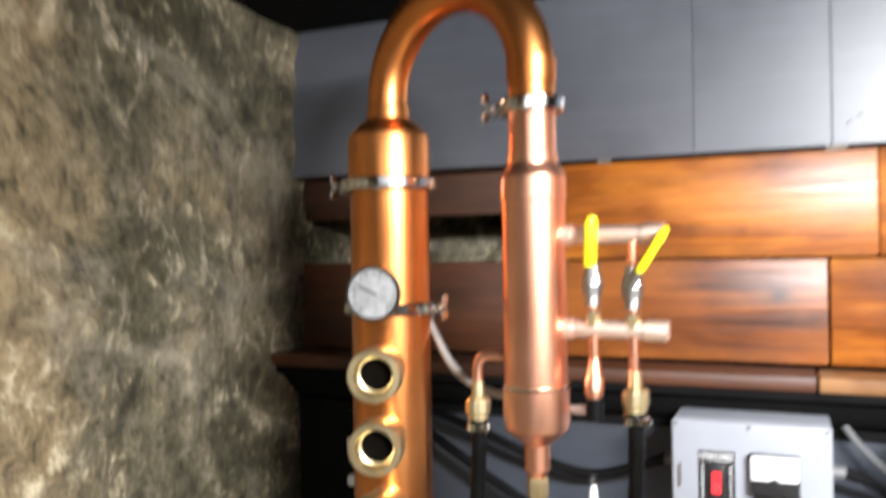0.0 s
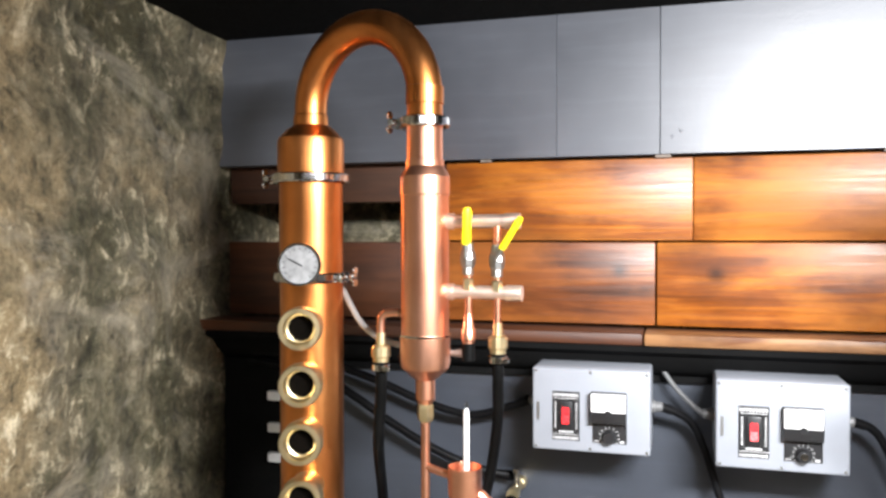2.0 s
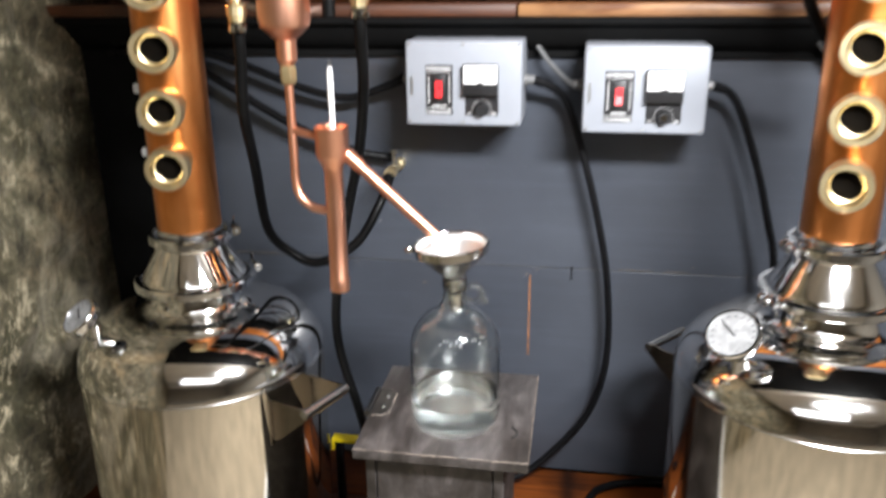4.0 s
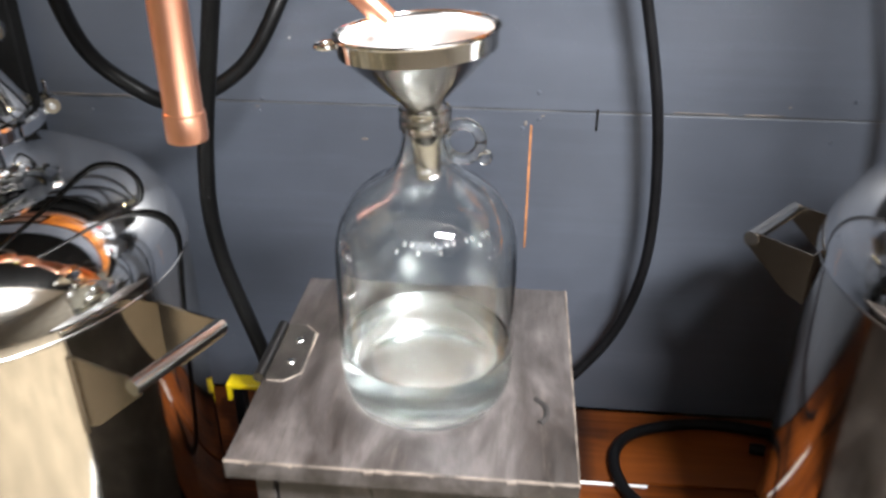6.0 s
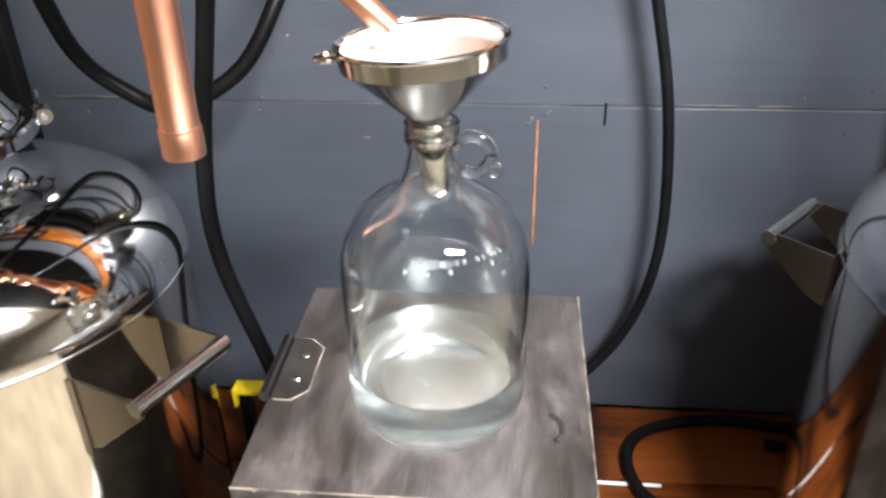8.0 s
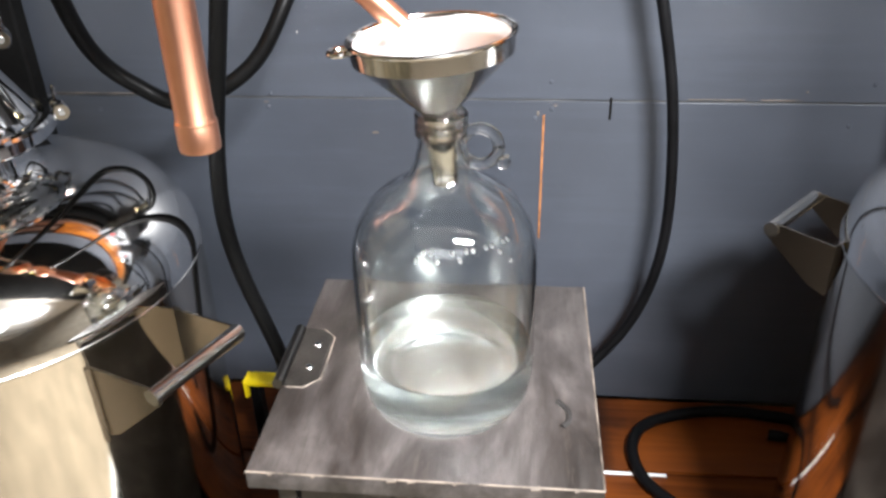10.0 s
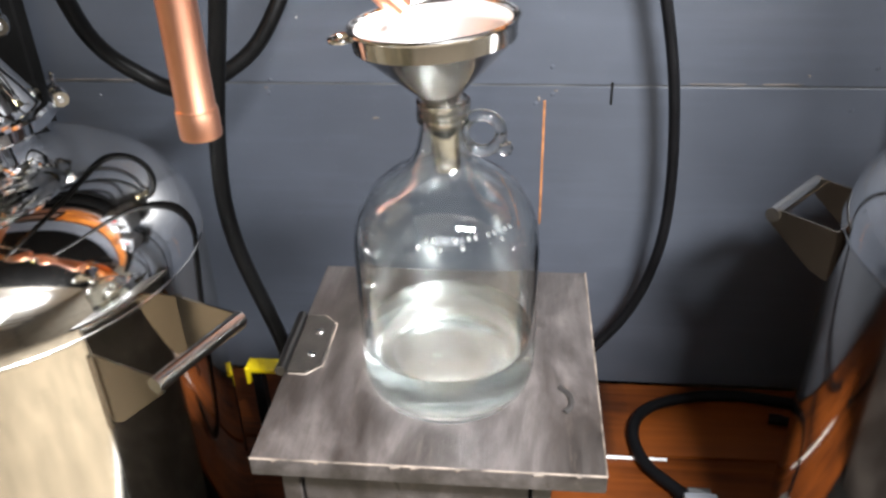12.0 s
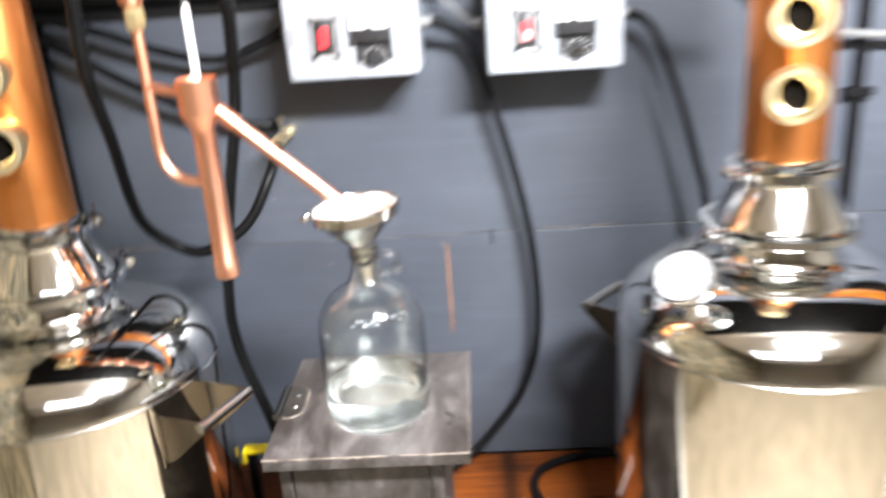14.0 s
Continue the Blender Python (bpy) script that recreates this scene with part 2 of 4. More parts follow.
M = dict(
    stone=stone_mat(),
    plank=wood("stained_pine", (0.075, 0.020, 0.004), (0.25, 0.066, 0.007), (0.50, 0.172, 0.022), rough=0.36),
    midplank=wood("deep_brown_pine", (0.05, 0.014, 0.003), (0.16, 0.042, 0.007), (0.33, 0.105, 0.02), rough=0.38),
    ledge=wood("worn_ledge_wood", (0.04, 0.014, 0.005), (0.13, 0.045, 0.014), (0.36, 0.19, 0.08), rough=0.42),
    darkwood=wood("dark_beam_wood", (0.02, 0.008, 0.004), (0.045, 0.016, 0.007), (0.07, 0.026, 0.01), rough=0.6),
    floorwood=wood("floor_boards", (0.02, 0.006, 0.002), (0.085, 0.020, 0.003), (0.18, 0.046, 0.006), rough=0.48, spec=0.2),
    cabinet=worn_wood(),
    edge=plain("bare_wood_edge", (0.13, 0.105, 0.085), 0.6, vary=0.95, scale=40),
    char=plain("charred_wood", (0.012, 0.010, 0.009), 0.7, vary=0.4, scale=90),
    rust=plain("dark_rusty_steel", (0.014, 0.012, 0.010), 0.5, 0.0, vary=0.5, scale=60, relief=0.2),
    matte=steel("matte_steel", (0.8, 0.79, 0.78), 0.42, 0.1),
    darkplank=wood("dark_pine", (0.018, 0.006, 0.002), (0.05, 0.014, 0.004), (0.09, 0.027, 0.007), rough=0.5),
    grey=painted("dark_grey_wall_paint", (0.045, 0.051, 0.064), 0.36, (0.4, 0.38, 0.35)),
    greytop=painted("grey_panel_paint", (0.076, 0.082, 0.098), 0.40, None, 1.0),
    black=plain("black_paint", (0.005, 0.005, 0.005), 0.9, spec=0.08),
    seam=plain("chipped_seam", (0.07, 0.068, 0.064), 0.8, vary=0.98, scale=9),
    chip=plain("bare_orange_wood", (0.28, 0.11, 0.035), 0.7, vary=0.5, scale=50),
    concrete=plain("concrete_floor", (0.36, 0.305, 0.225), 0.85, vary=0.3, scale=6, relief=0.3),
    # White chosen for the unseen rear ceiling, to brighten what the domes mirror.
    whitewash=plain("whitewash", (0.66, 0.63, 0.57), 0.85, vary=0.12, scale=5, relief=0.2),
    plaster=plain("plaster", (0.22, 0.20, 0.165), 0.9, vary=0.15, scale=4, relief=0.2),
    column=copper("aged_copper", (0.66, 0.225, 0.06), (0.84, 0.345, 0.115), 0.33),
    copper=copper("new_copper", (0.80, 0.36, 0.22), (0.92, 0.49, 0.33), 0.33),
    # Manifold copper paled towards white: the lamp highlight is in its colour.
    highlight_copper=copper("highlit_copper", (0.90, 0.66, 0.54), (0.97, 0.80, 0.70), 0.5),
    brass=copper("brass", (0.80, 0.63, 0.33), (0.93, 0.80, 0.52), 0.36),
    steel=steel("polished_steel"),
    steel2=steel("brushed_steel", (0.55, 0.54, 0.52), 0.17, 0.05),
    chrome=steel("chrome", (0.75, 0.75, 0.75), 0.07, 0.0),
    bracket=steel("bracket_steel", (0.24, 0.21, 0.175), 0.16, 0.05),
    galv=steel("dull_steel", (0.42, 0.42, 0.41), 0.34, 0.1),
    darksteel=steel("dull_dark_steel", (0.10, 0.096, 0.09), 0.3, 0.08),
    dark=plain("dark_interior", (0.003, 0.0025, 0.002), 0.14, rrange=0.03, spec=0.15),
    rubber=plain("black_rubber", (0.003, 0.003, 0.003), 0.42, vary=0.3, spec=0.10),
    cord=plain("black_cord", (0.004, 0.004, 0.0045), 0.45, vary=0.3, spec=0.12),
    greycord=plain("grey_cord", (0.11, 0.11, 0.11), 0.5),
    yellow=plain("yellow_vinyl", (0.9, 0.66, 0.01), 0.35),
    box=plain("light_grey_abs", (0.255, 0.27, 0.30), 0.45, vary=0.04, scale=20, relief=0.03),
    plate=plain("black_plate", (0.012, 0.012, 0.013), 0.4),
    red=plain("red_rocker", (0.75, 0.02, 0.025), 0.3),
    print=plain("worn_white_print", (0.48, 0.48, 0.48), 0.6, vary=0.5, scale=300),
    white=plain("white_print", (0.8, 0.8, 0.8), 0.5, vary=0.05),
    dial=plain("dial_face", (0.21, 0.21, 0.21), 0.5, vary=0.35, scale=70),
    glass=clear("clear_glass", (0.97, 0.99, 0.98)),
    frost=clear("frosted_glass", (0.99, 1.0, 1.0), 1.5, 0.35),
    stipple=clear("stippled_glass", (0.98, 1.0, 0.99), 1.5, 0.19),
    liquid=clear_liquid("clear_liquid"),
    mirror=steel("mirror_steel", (0.84, 0.825, 0.80), 0.03, 0.0, 0.016),
    tube=plain("milky_tube", (0.30, 0.29, 0.28), 0.35),
    hull=steel("boiler_steel", (0.66, 0.62, 0.55), 0.06, 0.08),
)

# ---- building ----
BASE = {}


def thing(name, origin, label, category, group="", kind=""):
    e = new(name)
    e.empty_display_size = 0.05
    e.matrix_basis = Matrix.Translation(origin)
    BASE[e.name] = Vector(origin)
    return tagged(e, label, category, group, kind)


def part(name, bm, material, parent=None, label="", smooth=True, angle=40):
    """One mesh from bm, which is in world places, under parent."""
    origin = BASE[parent.name] if parent else Vector((0, 0, 0))
    bm.transform(Matrix.Translation(-origin))
    bmesh.ops.recalc_face_normals(bm, faces=bm.faces)
    for f in bm.faces:
        f.smooth = smooth
    lim = radians(angle)
    for e in bm.edges:
        if len(e.link_faces) == 2 and e.calc_face_angle(0) > lim:
            e.smooth = False
    me = bpy.data.meshes.new(name)
    bm.to_mesh(me)
    bm.free()
    me.materials.append(material)
    ob = new(name, me)
    if parent:
        ob.parent = parent
        BASE[ob.name] = origin
    if label:
        tagged(ob, label)
    return ob


def setting(name, bm, material, label, category, angle=40):
    """One piece of the setting at top level."""
    ob = part(name, bm, material, None, "", True, angle)
    BASE[ob.name] = Vector((0, 0, 0))
    return tagged(ob, label, category, "", "structure")


def cuboid(x0, x1, y0, y1, z0, z1, bevel=0.0, segs=2, into=None):
    bm = into or bmesh.new()
    m = Matrix.LocRotScale(((x0 + x1) / 2, (y0 + y1) / 2, (z0 + z1) / 2), None, (x1 - x0, y1 - y0, z1 - z0))
    r = bmesh.ops.create_cube(bm, size=1, matrix=m)
    if bevel:
        vs = set(r["verts"])
        bmesh.ops.bevel(bm, geom=[e for e in bm.edges if e.verts[0] in vs], offset=bevel, segments=segs, affect="EDGES", profile=0.5)
    return bm


def lathe(profile, matrix=None, n=48, into=None):
    """Turns (radius, height) pairs about z; ends on the axis are closed."""
    bm = into or bmesh.new()
    m = matrix or Matrix.Identity(4)
    rings = []
    for r, z in profile:
        if r < 1e-6:
            rings.append([bm.verts.new(m @ Vector((0, 0, z)))])
        else:
            rings.append([bm.verts.new(m @ Vector((r * math.cos(2 * math.pi * i / n), r * math.sin(2 * math.pi * i / n), z))) for i in range(n)])
    for a, b in zip(rings, rings[1:]):
        for i in range(n):
            j = (i + 1) % n
            if len(a) == 1 and len(b) == 1:
                break
            if len(a) == 1:
                bm.faces.new((a[0], b[i], b[j]))
            elif len(b) == 1:
                bm.faces.new((a[i], a[j], b[0]))
            else:
                bm.faces.new((a[i], a[j], b[j], b[i]))
    return bm


def closed(profile):
    return list(profile) + [profile[0]]


def smooth_line(pts, steps=8):
    p = [Vector(q) for q in pts]
    p = [2 * p[0] - p[1]] + p + [2 * p[-1] - p[-2]]
    out = []
    for i in range(1, len(p) - 2):
        a, b, c, d = p[i - 1:i + 3]
        for k in range(steps):
            t = k / steps
            out.append(0.5 * (2 * b + (c - a) * t + (2 * a - 5 * b + 4 * c - d) * t * t + (3 * b - a - 3 * c + d) * t ** 3))
    return out + [p[-2]]


def pipe(pts, r, n=14, into=None, curve=True, hollow=0.0, steps=8):
    """A round tube along the points, with closed ends."""
    bm = into or bmesh.new()
    line = smooth_line(pts, steps) if curve else [Vector(q) for q in pts]
    d = (line[1] - line[0]).normalized()
    up = d.orthogonal().normalized()
    rings = []
    for i, p in enumerate(line):
        d2 = (line[min(i + 1, len(line) - 1)] - line[max(i - 1, 0)]).normalized()
        up = (d.rotation_difference(d2) @ up).normalized()
        d = d2
        side = d.cross(up)
        rings.append([bm.verts.new(p + r * (math.cos(2 * math.pi * k / n) * up + math.sin(2 * math.pi * k / n) * side)) for k in range(n)])
    for a, b in zip(rings, rings[1:]):
        for k in range(n):
            bm.faces.new((a[k], a[(k + 1) % n], b[(k + 1) % n], b[k]))
    bm.faces.new(rings[0])
    bm.faces.new(rings[-1][::-1])
    return bm


def axis_to(origin, direction):
    """A pose at origin whose z runs along direction."""
    return Matrix.Translation(origin) @ Vector(direction).to_track_quat("Z", "Y").to_matrix().to_4x4()


def bend(center_a, center_b, z, r, n=20):
    """Points of a half turn between two upright pipes."""
    a, b = Vector((*center_a, z)), Vector((*center_b, z))
    mid, half = (a + b) / 2, (a - b) / 2
    return [mid + half * math.cos(math.pi * i / n) + Vector((0, 0, half.length * math.sin(math.pi * i / n))) for i in range(n + 1)]


# ---- setting ----
FLOOR = 0.43
WALL = 1.35


def rough_sheet(name, u, v, at, nu, nv, depth, label):
    """A rough masonry face; at(u, v, d) gives the place, d metres out of the face."""
    bm = bmesh.new()
    rows = []
    for j in range(nv + 1):
        row = []
        for i in range(nu + 1):
            a, b = u[0] + (u[1] - u[0]) * i / nu, v[0] + (v[1] - v[0]) * j / nv
            q = Vector((a, b, 3.7))
            d = noise.noise(q * 2.2) * 1.0 + noise.noise(q * 6.0) * 0.5 + noise.noise(q * 17.0) * 0.22 + abs(noise.noise(q * 9.0 + Vector((9, 2, 0)))) * 0.4
            row.append(bm.verts.new(at(a, b, d * depth)))
        rows.append(row)
    for r0, r1 in zip(rows, rows[1:]):
        for i in range(nu):
            bm.faces.new((r0[i], r0[i + 1], r1[i + 1], r1[i]))
    return setting(name, bm, M["stone"], label, "wall", 80)


rough_sheet("wall_west", (-2.3, 1.75), (0.0, 2.2), lambda a, b, d: Vector((-0.945 + d, a, b)), 240, 140, 0.036, "rough old stone wall with flaking whitewash")
rough_sheet("wall_north", (-1.05, 2.3), (0.0, 2.2), lambda a, b, d: Vector((a, 1.60 - d, b)), 150, 110, 0.03, "rough old stone wall behind the timber facing")

setting("ceiling", cuboid(-1.2, 2.4, 0.35, 1.8, 2.135, 2.2), M["black"], "black painted low ceiling", "ceiling")
# Unseen rear half works as a reflector for the steel domes.
setting("ceiling_rear", cuboid(-1.2, 2.4, -2.4, 0.3495, 2.135, 2.2), M["whitewash"], "unseen rear ceiling, made white to brighten the dome reflections", "ceiling")
bm = bmesh.new()
# Rear joists are made up and out of view.
for y in (-1.6, -1.15):
    cuboid(-1.0, 2.3, y - 0.02, y + 0.02, 2.09, 2.136, into=bm)
# Black wedge stands in for the shadow along the panels' top edge.
ends = [[bm.verts.new((x, y, z)) for y, z in ((0.45, 2.1345), (1.336, 2.066), (1.336, 2.1345))] for x in (-1.0, 2.3)]
for i in range(3):
    bm.faces.new((ends[0][i], ends[0][(i + 1) % 3], ends[1][(i + 1) % 3], ends[1][i]))
bm.faces.new(ends[0])
bm.faces.new(ends[1][::-1])
setting("ceiling_joists", bm, M["black"], "unseen black rear joists and a black wedge for the shade above the panels", "ceiling")
setting("floor", cuboid(-1.2, 2.4, -2.4, 1.8, -0.06, 0.0), M["concrete"], "bare concrete cellar floor", "floor")
setting("wall_south", cuboid(-1.2, 2.4, -2.4, -2.3, 0.0, 2.135), M["plaster"], "plain plastered wall", "wall")
setting("wall_east", cuboid(2.3, 2.4, -2.3, 1.7, 0.0, 2.135), M["plaster"], "plain plastered wall", "wall")

facing = thing("timber_facing", (0, WALL, FLOOR), "timber wall facing of grey painted boards and orange stained planks", "wall", "", "structure")
for z0, z1 in ((FLOOR, 0.9193), (0.9208, 1.425)):
    part("wall_panel", cuboid(-0.93, 1.7, WALL, WALL + 0.02, z0, z1, 0.0012, 1), M["grey"], facing, "dark grey painted wall board")
part("seam_backing", cuboid(-0.93, 1.7, WALL + 0.0015, WALL + 0.03, 0.912, 0.928), M["seam"], facing, "chipped pale seam between the boards")
# Lower row steps darker, plank by plank, towards the left end.
part("plank", cuboid(-0.93, -0.4445, WALL, WALL + 0.022, 1.458, 1.619, 0.003, 2), M["darkplank"], facing, "stained pine plank in the darkest tone")
part("plank", cuboid(-0.4415, -0.0015, WALL, WALL + 0.022, 1.458, 1.619, 0.003, 2), M["midplank"], facing, "stained pine plank in a middle tone")
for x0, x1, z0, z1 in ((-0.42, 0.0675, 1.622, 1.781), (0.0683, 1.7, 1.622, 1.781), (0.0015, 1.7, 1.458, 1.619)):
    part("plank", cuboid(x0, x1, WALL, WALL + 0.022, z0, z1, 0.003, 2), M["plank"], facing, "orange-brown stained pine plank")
for x0, x1 in ((-0.945, -0.1902), (-0.1898, 0.0064), (0.0074, 1.7)):
    part("upper_panel", cuboid(x0, x1, WALL - 0.012, WALL + 0.03, 1.787, 2.134, 0.0006, 1), M["greytop"], facing, "satin grey painted board above the planks")
part("beam", cuboid(-0.945, -0.42, WALL + 0.035, WALL + 0.09, 1.705, 1.80, 0.003), M["darkwood"], facing, "dark wooden beam")
# Left ledge piece takes the darkest pine for the shadow lying there.
for x0, x1, key, label in ((-1.03, -0.0212, "darkplank", "narrow ledge board, darkened as if in shadow"), (-0.0188, 1.7, "ledge", "narrow worn wooden ledge with bare edges")):
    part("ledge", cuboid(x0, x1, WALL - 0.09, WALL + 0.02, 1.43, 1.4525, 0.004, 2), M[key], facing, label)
bm = bmesh.new()
prof = [(0.0, 1.429), (-0.082, 1.429), (-0.082, 1.418), (-0.062, 1.408), (-0.05, 1.388), (-0.028, 1.372), (-0.012, 1.366), (-0.012, 1.352), (0.0, 1.352)]
ends = [[bm.verts.new((x, WALL - 0.001 + a, b)) for a, b in prof] for x in (-1.02, 1.7)]
for i in range(len(prof)):
    j = (i + 1) % len(prof)
    bm.faces.new((ends[0][i], ends[0][j], ends[1][j], ends[1][i]))
bm.faces.new(ends[0])
bm.faces.new(ends[1][::-1])
part("moulding", bm, M["black"], facing, "black painted moulding under the ledge", True, 30)
for x, w in ((-0.335, 0.022), (0.012, 0.03), (0.40, 0.02)):
    part("shim", cuboid(x - w / 2, x + w / 2, WALL - 0.008, WALL + 0.01, 1.7805, 1.7865, 0.001, 1), M["edge"], facing, "small pale wooden shim")
part("chipped_joint", cuboid(0.0102, 0.0130, WALL - 0.0008, WALL + 0.004, 0.715, 0.9), M["chip"], facing, "chipped joint baring orange wood")
for x, z, w, h in ((-0.362, 0.914, 0.006, 0.002), (0.004, 0.902, 0.003, 0.006), (0.026, 0.913, 0.005, 0.002), (-0.215, 0.872, 0.009, 0.003), (0.31, 0.9235, 0.05, 0.0016), (0.23, 0.9235, 0.07, 0.0014), (-0.60, 0.9235, 0.12, 0.0014), (0.34, 0.935, 0.003, 0.003)):
    part("chip", cuboid(x - w / 2, x + w / 2, WALL - 0.0007, WALL + 0.003, z - h / 2, z + h / 2, 0.0005, 1), M["edge"], facing, "paint chip baring pale wood")
part("scratch", cuboid(0.096, 0.099, WALL - 0.0008, WALL + 0.004, 0.895, 0.925), M["dark"], facing, "dark gouge")
screws = [(-0.36, 0.907), (-0.355, 0.925), (0.0, 0.895), (0.022, 0.908), (0.02, 0.945), (0.42, 0.945), (0.40, 0.89), (0.03, 1.79 + 0.03), (0.045, 1.83), (-0.6, 0.9)]
for x, z in screws:
    y = WALL - 0.012 if z > 1.7 else WALL
    part("screw_head", lathe([(0, 0.0012), (0.0022, 0.001), (0.0032, 0.0), (0.0032, -0.003)], axis_to((x, y, z), (0, -1, 0)), 10), M["greytop"] if z > 1.7 else M["grey"], facing)

# Flat black panel over the grey facing, left of the column.
post = part("corner_board", cuboid(-0.925, -0.67, WALL - 0.03, WALL - 0.002, FLOOR, 1.365, 0.003, 1), M["black"], facing, "flat black panel in the corner")

for z in (1.286, 1.217, 1.152):
    clip = cuboid(-0.812, -0.782, WALL - 0.045, WALL - 0.0302, z - 0.01, z + 0.01, 0.002, 1)
    part("clip", clip, M["white"], facing, "small white cable clip")

platform = thing("platform", (0, 1.0, 0), "raised platform of reddish-brown boards, unseen front ones blackened to darken reflections", "platform", "", "structure")
y = 0.72
while y < 1.345:
    y1 = min(y + 0.155, 1.3485)
    # Unseen front boards go black so the boilers mirror a dark floor.
    part("board", cuboid(-0.94, 2.2, y + 0.0012, y1 - 0.0012, FLOOR - 0.022, FLOOR, 0.0025, 2), M["floorwood"] if y > 1.0 else M["black"], platform)
    y += 0.1574
# White sliver painted in for light along the board seam.
part("edge_strip", cuboid(-0.02, 0.20, 1.181, 1.186, FLOOR - 0.01, FLOOR + 0.002, 0.001, 1), M["white"], platform, "thin white strip for the light along a floor seam")
# Unseen edge; its white stands for the lamp glint mirrored in the boiler.
part("nosing", cuboid(-0.94, 2.2, 0.703, 0.7205, FLOOR - 0.03, FLOOR + 0.001, 0.003, 2), M["white"], platform, "nosing along the front edge, white for the lamp's glint")
part("skirt", cuboid(-0.94, 2.2, 0.722, 0.745, 0.0, FLOOR - 0.0305), M["darkwood"], platform, "dark wooden front of the platform")

# ---- stills ----
def clamp(still, x, y, z, r, az, label="polished steel pipe clamp with a wing nut"):
    """A pipe clamp of inner radius r whose wing nut points along az degrees."""
    ring = part("clamp", lathe(closed([(r, -0.0075), (r + 0.007, -0.0075), (r + 0.0095, -0.005), (r + 0.0095, 0.005), (r + 0.007, 0.0075), (r, 0.0075)]), Matrix.Translation((x, y, z))), M["chrome"], still, label)
    d = Vector((math.cos(radians(az)), math.sin(radians(az)), 0))
    side = Vector((-d.y, d.x, 0))
    o = Vector((x, y, z))
    bm = bmesh.new()
    for s in (-1, 1):
        c = o + d * (r + 0.014) + side * s * 0.007
        lathe([(0, -0.004), (0.0075, -0.004), (0.0085, -0.002), (0.0085, 0.002), (0.0075, 0.004), (0, 0.004)], axis_to(c, side), 12, bm)
    part("hinge_lug", bm, M["chrome"], ring)
    bm = pipe([o + d * (r + 0.014) - side * 0.014, o + d * (r + 0.014) + side * 0.03], 0.0028, 8, None, False)
    part("bolt", bm, M["galv"], ring)
    c = o + d * (r + 0.014) + side * 0.024
    bm = lathe([(0, -0.005), (0.006, -0.005), (0.005, 0.005), (0, 0.005)], axis_to(c, side), 10)
    for s in (-1, 1):
        lathe([(0, -0.0015), (0.006, -0.0015), (0.007, 0), (0.006, 0.0015), (0, 0.0015)], axis_to(c + side * 0.004 + Vector((0, 0, 0.010 * s)) + d * 0.002, d), 10, bm)
    part("wing_nut", bm, M["chrome"], ring)


def dial(still, name, at, facing_to, r, depth, face, label):
    """A round dial gauge."""
    m = axis_to(at, facing_to)
    case = part(name, lathe([(0, -depth), (r * 0.8, -depth), (r * 0.97, -depth * 0.8), (r, -0.003), (r, 0.0), (r * 0.97, 0.0015), (r * 0.90, 0.0015), (r * 0.88, -0.003), (0, -0.003)], m, 40), M["chrome"], still, label)
    part("dial_face", lathe([(0, -0.0022), (r * 0.87, -0.0022), (r * 0.87, -0.0032), (0, -0.0032)], m, 32), face, case, "pale printed dial face")
    bm = bmesh.new()
    for k in range(15):
        a = radians(-140 + 20 * k)
        t = m @ pose(0, 0, 0, 0, 0, math.degrees(a))
        q = bmesh.ops.create_cube(bm, size=1, matrix=t @ Matrix.LocRotScale((0, r * 0.74, -0.0018), None, (r * 0.03, r * 0.12, 0.0006)))
    part("scale_marks", bm, M["plate"], case)
    bm = bmesh.new()
    bmesh.ops.create_cube(bm, size=1, matrix=m @ pose(0, 0, 0, 0, 0, 62) @ Matrix.LocRotScale((0, r * 0.24, -0.001), None, (r * 0.06, r * 0.75, 0.0008)))
    part("needle", bm, M["plate"], case)
    return case


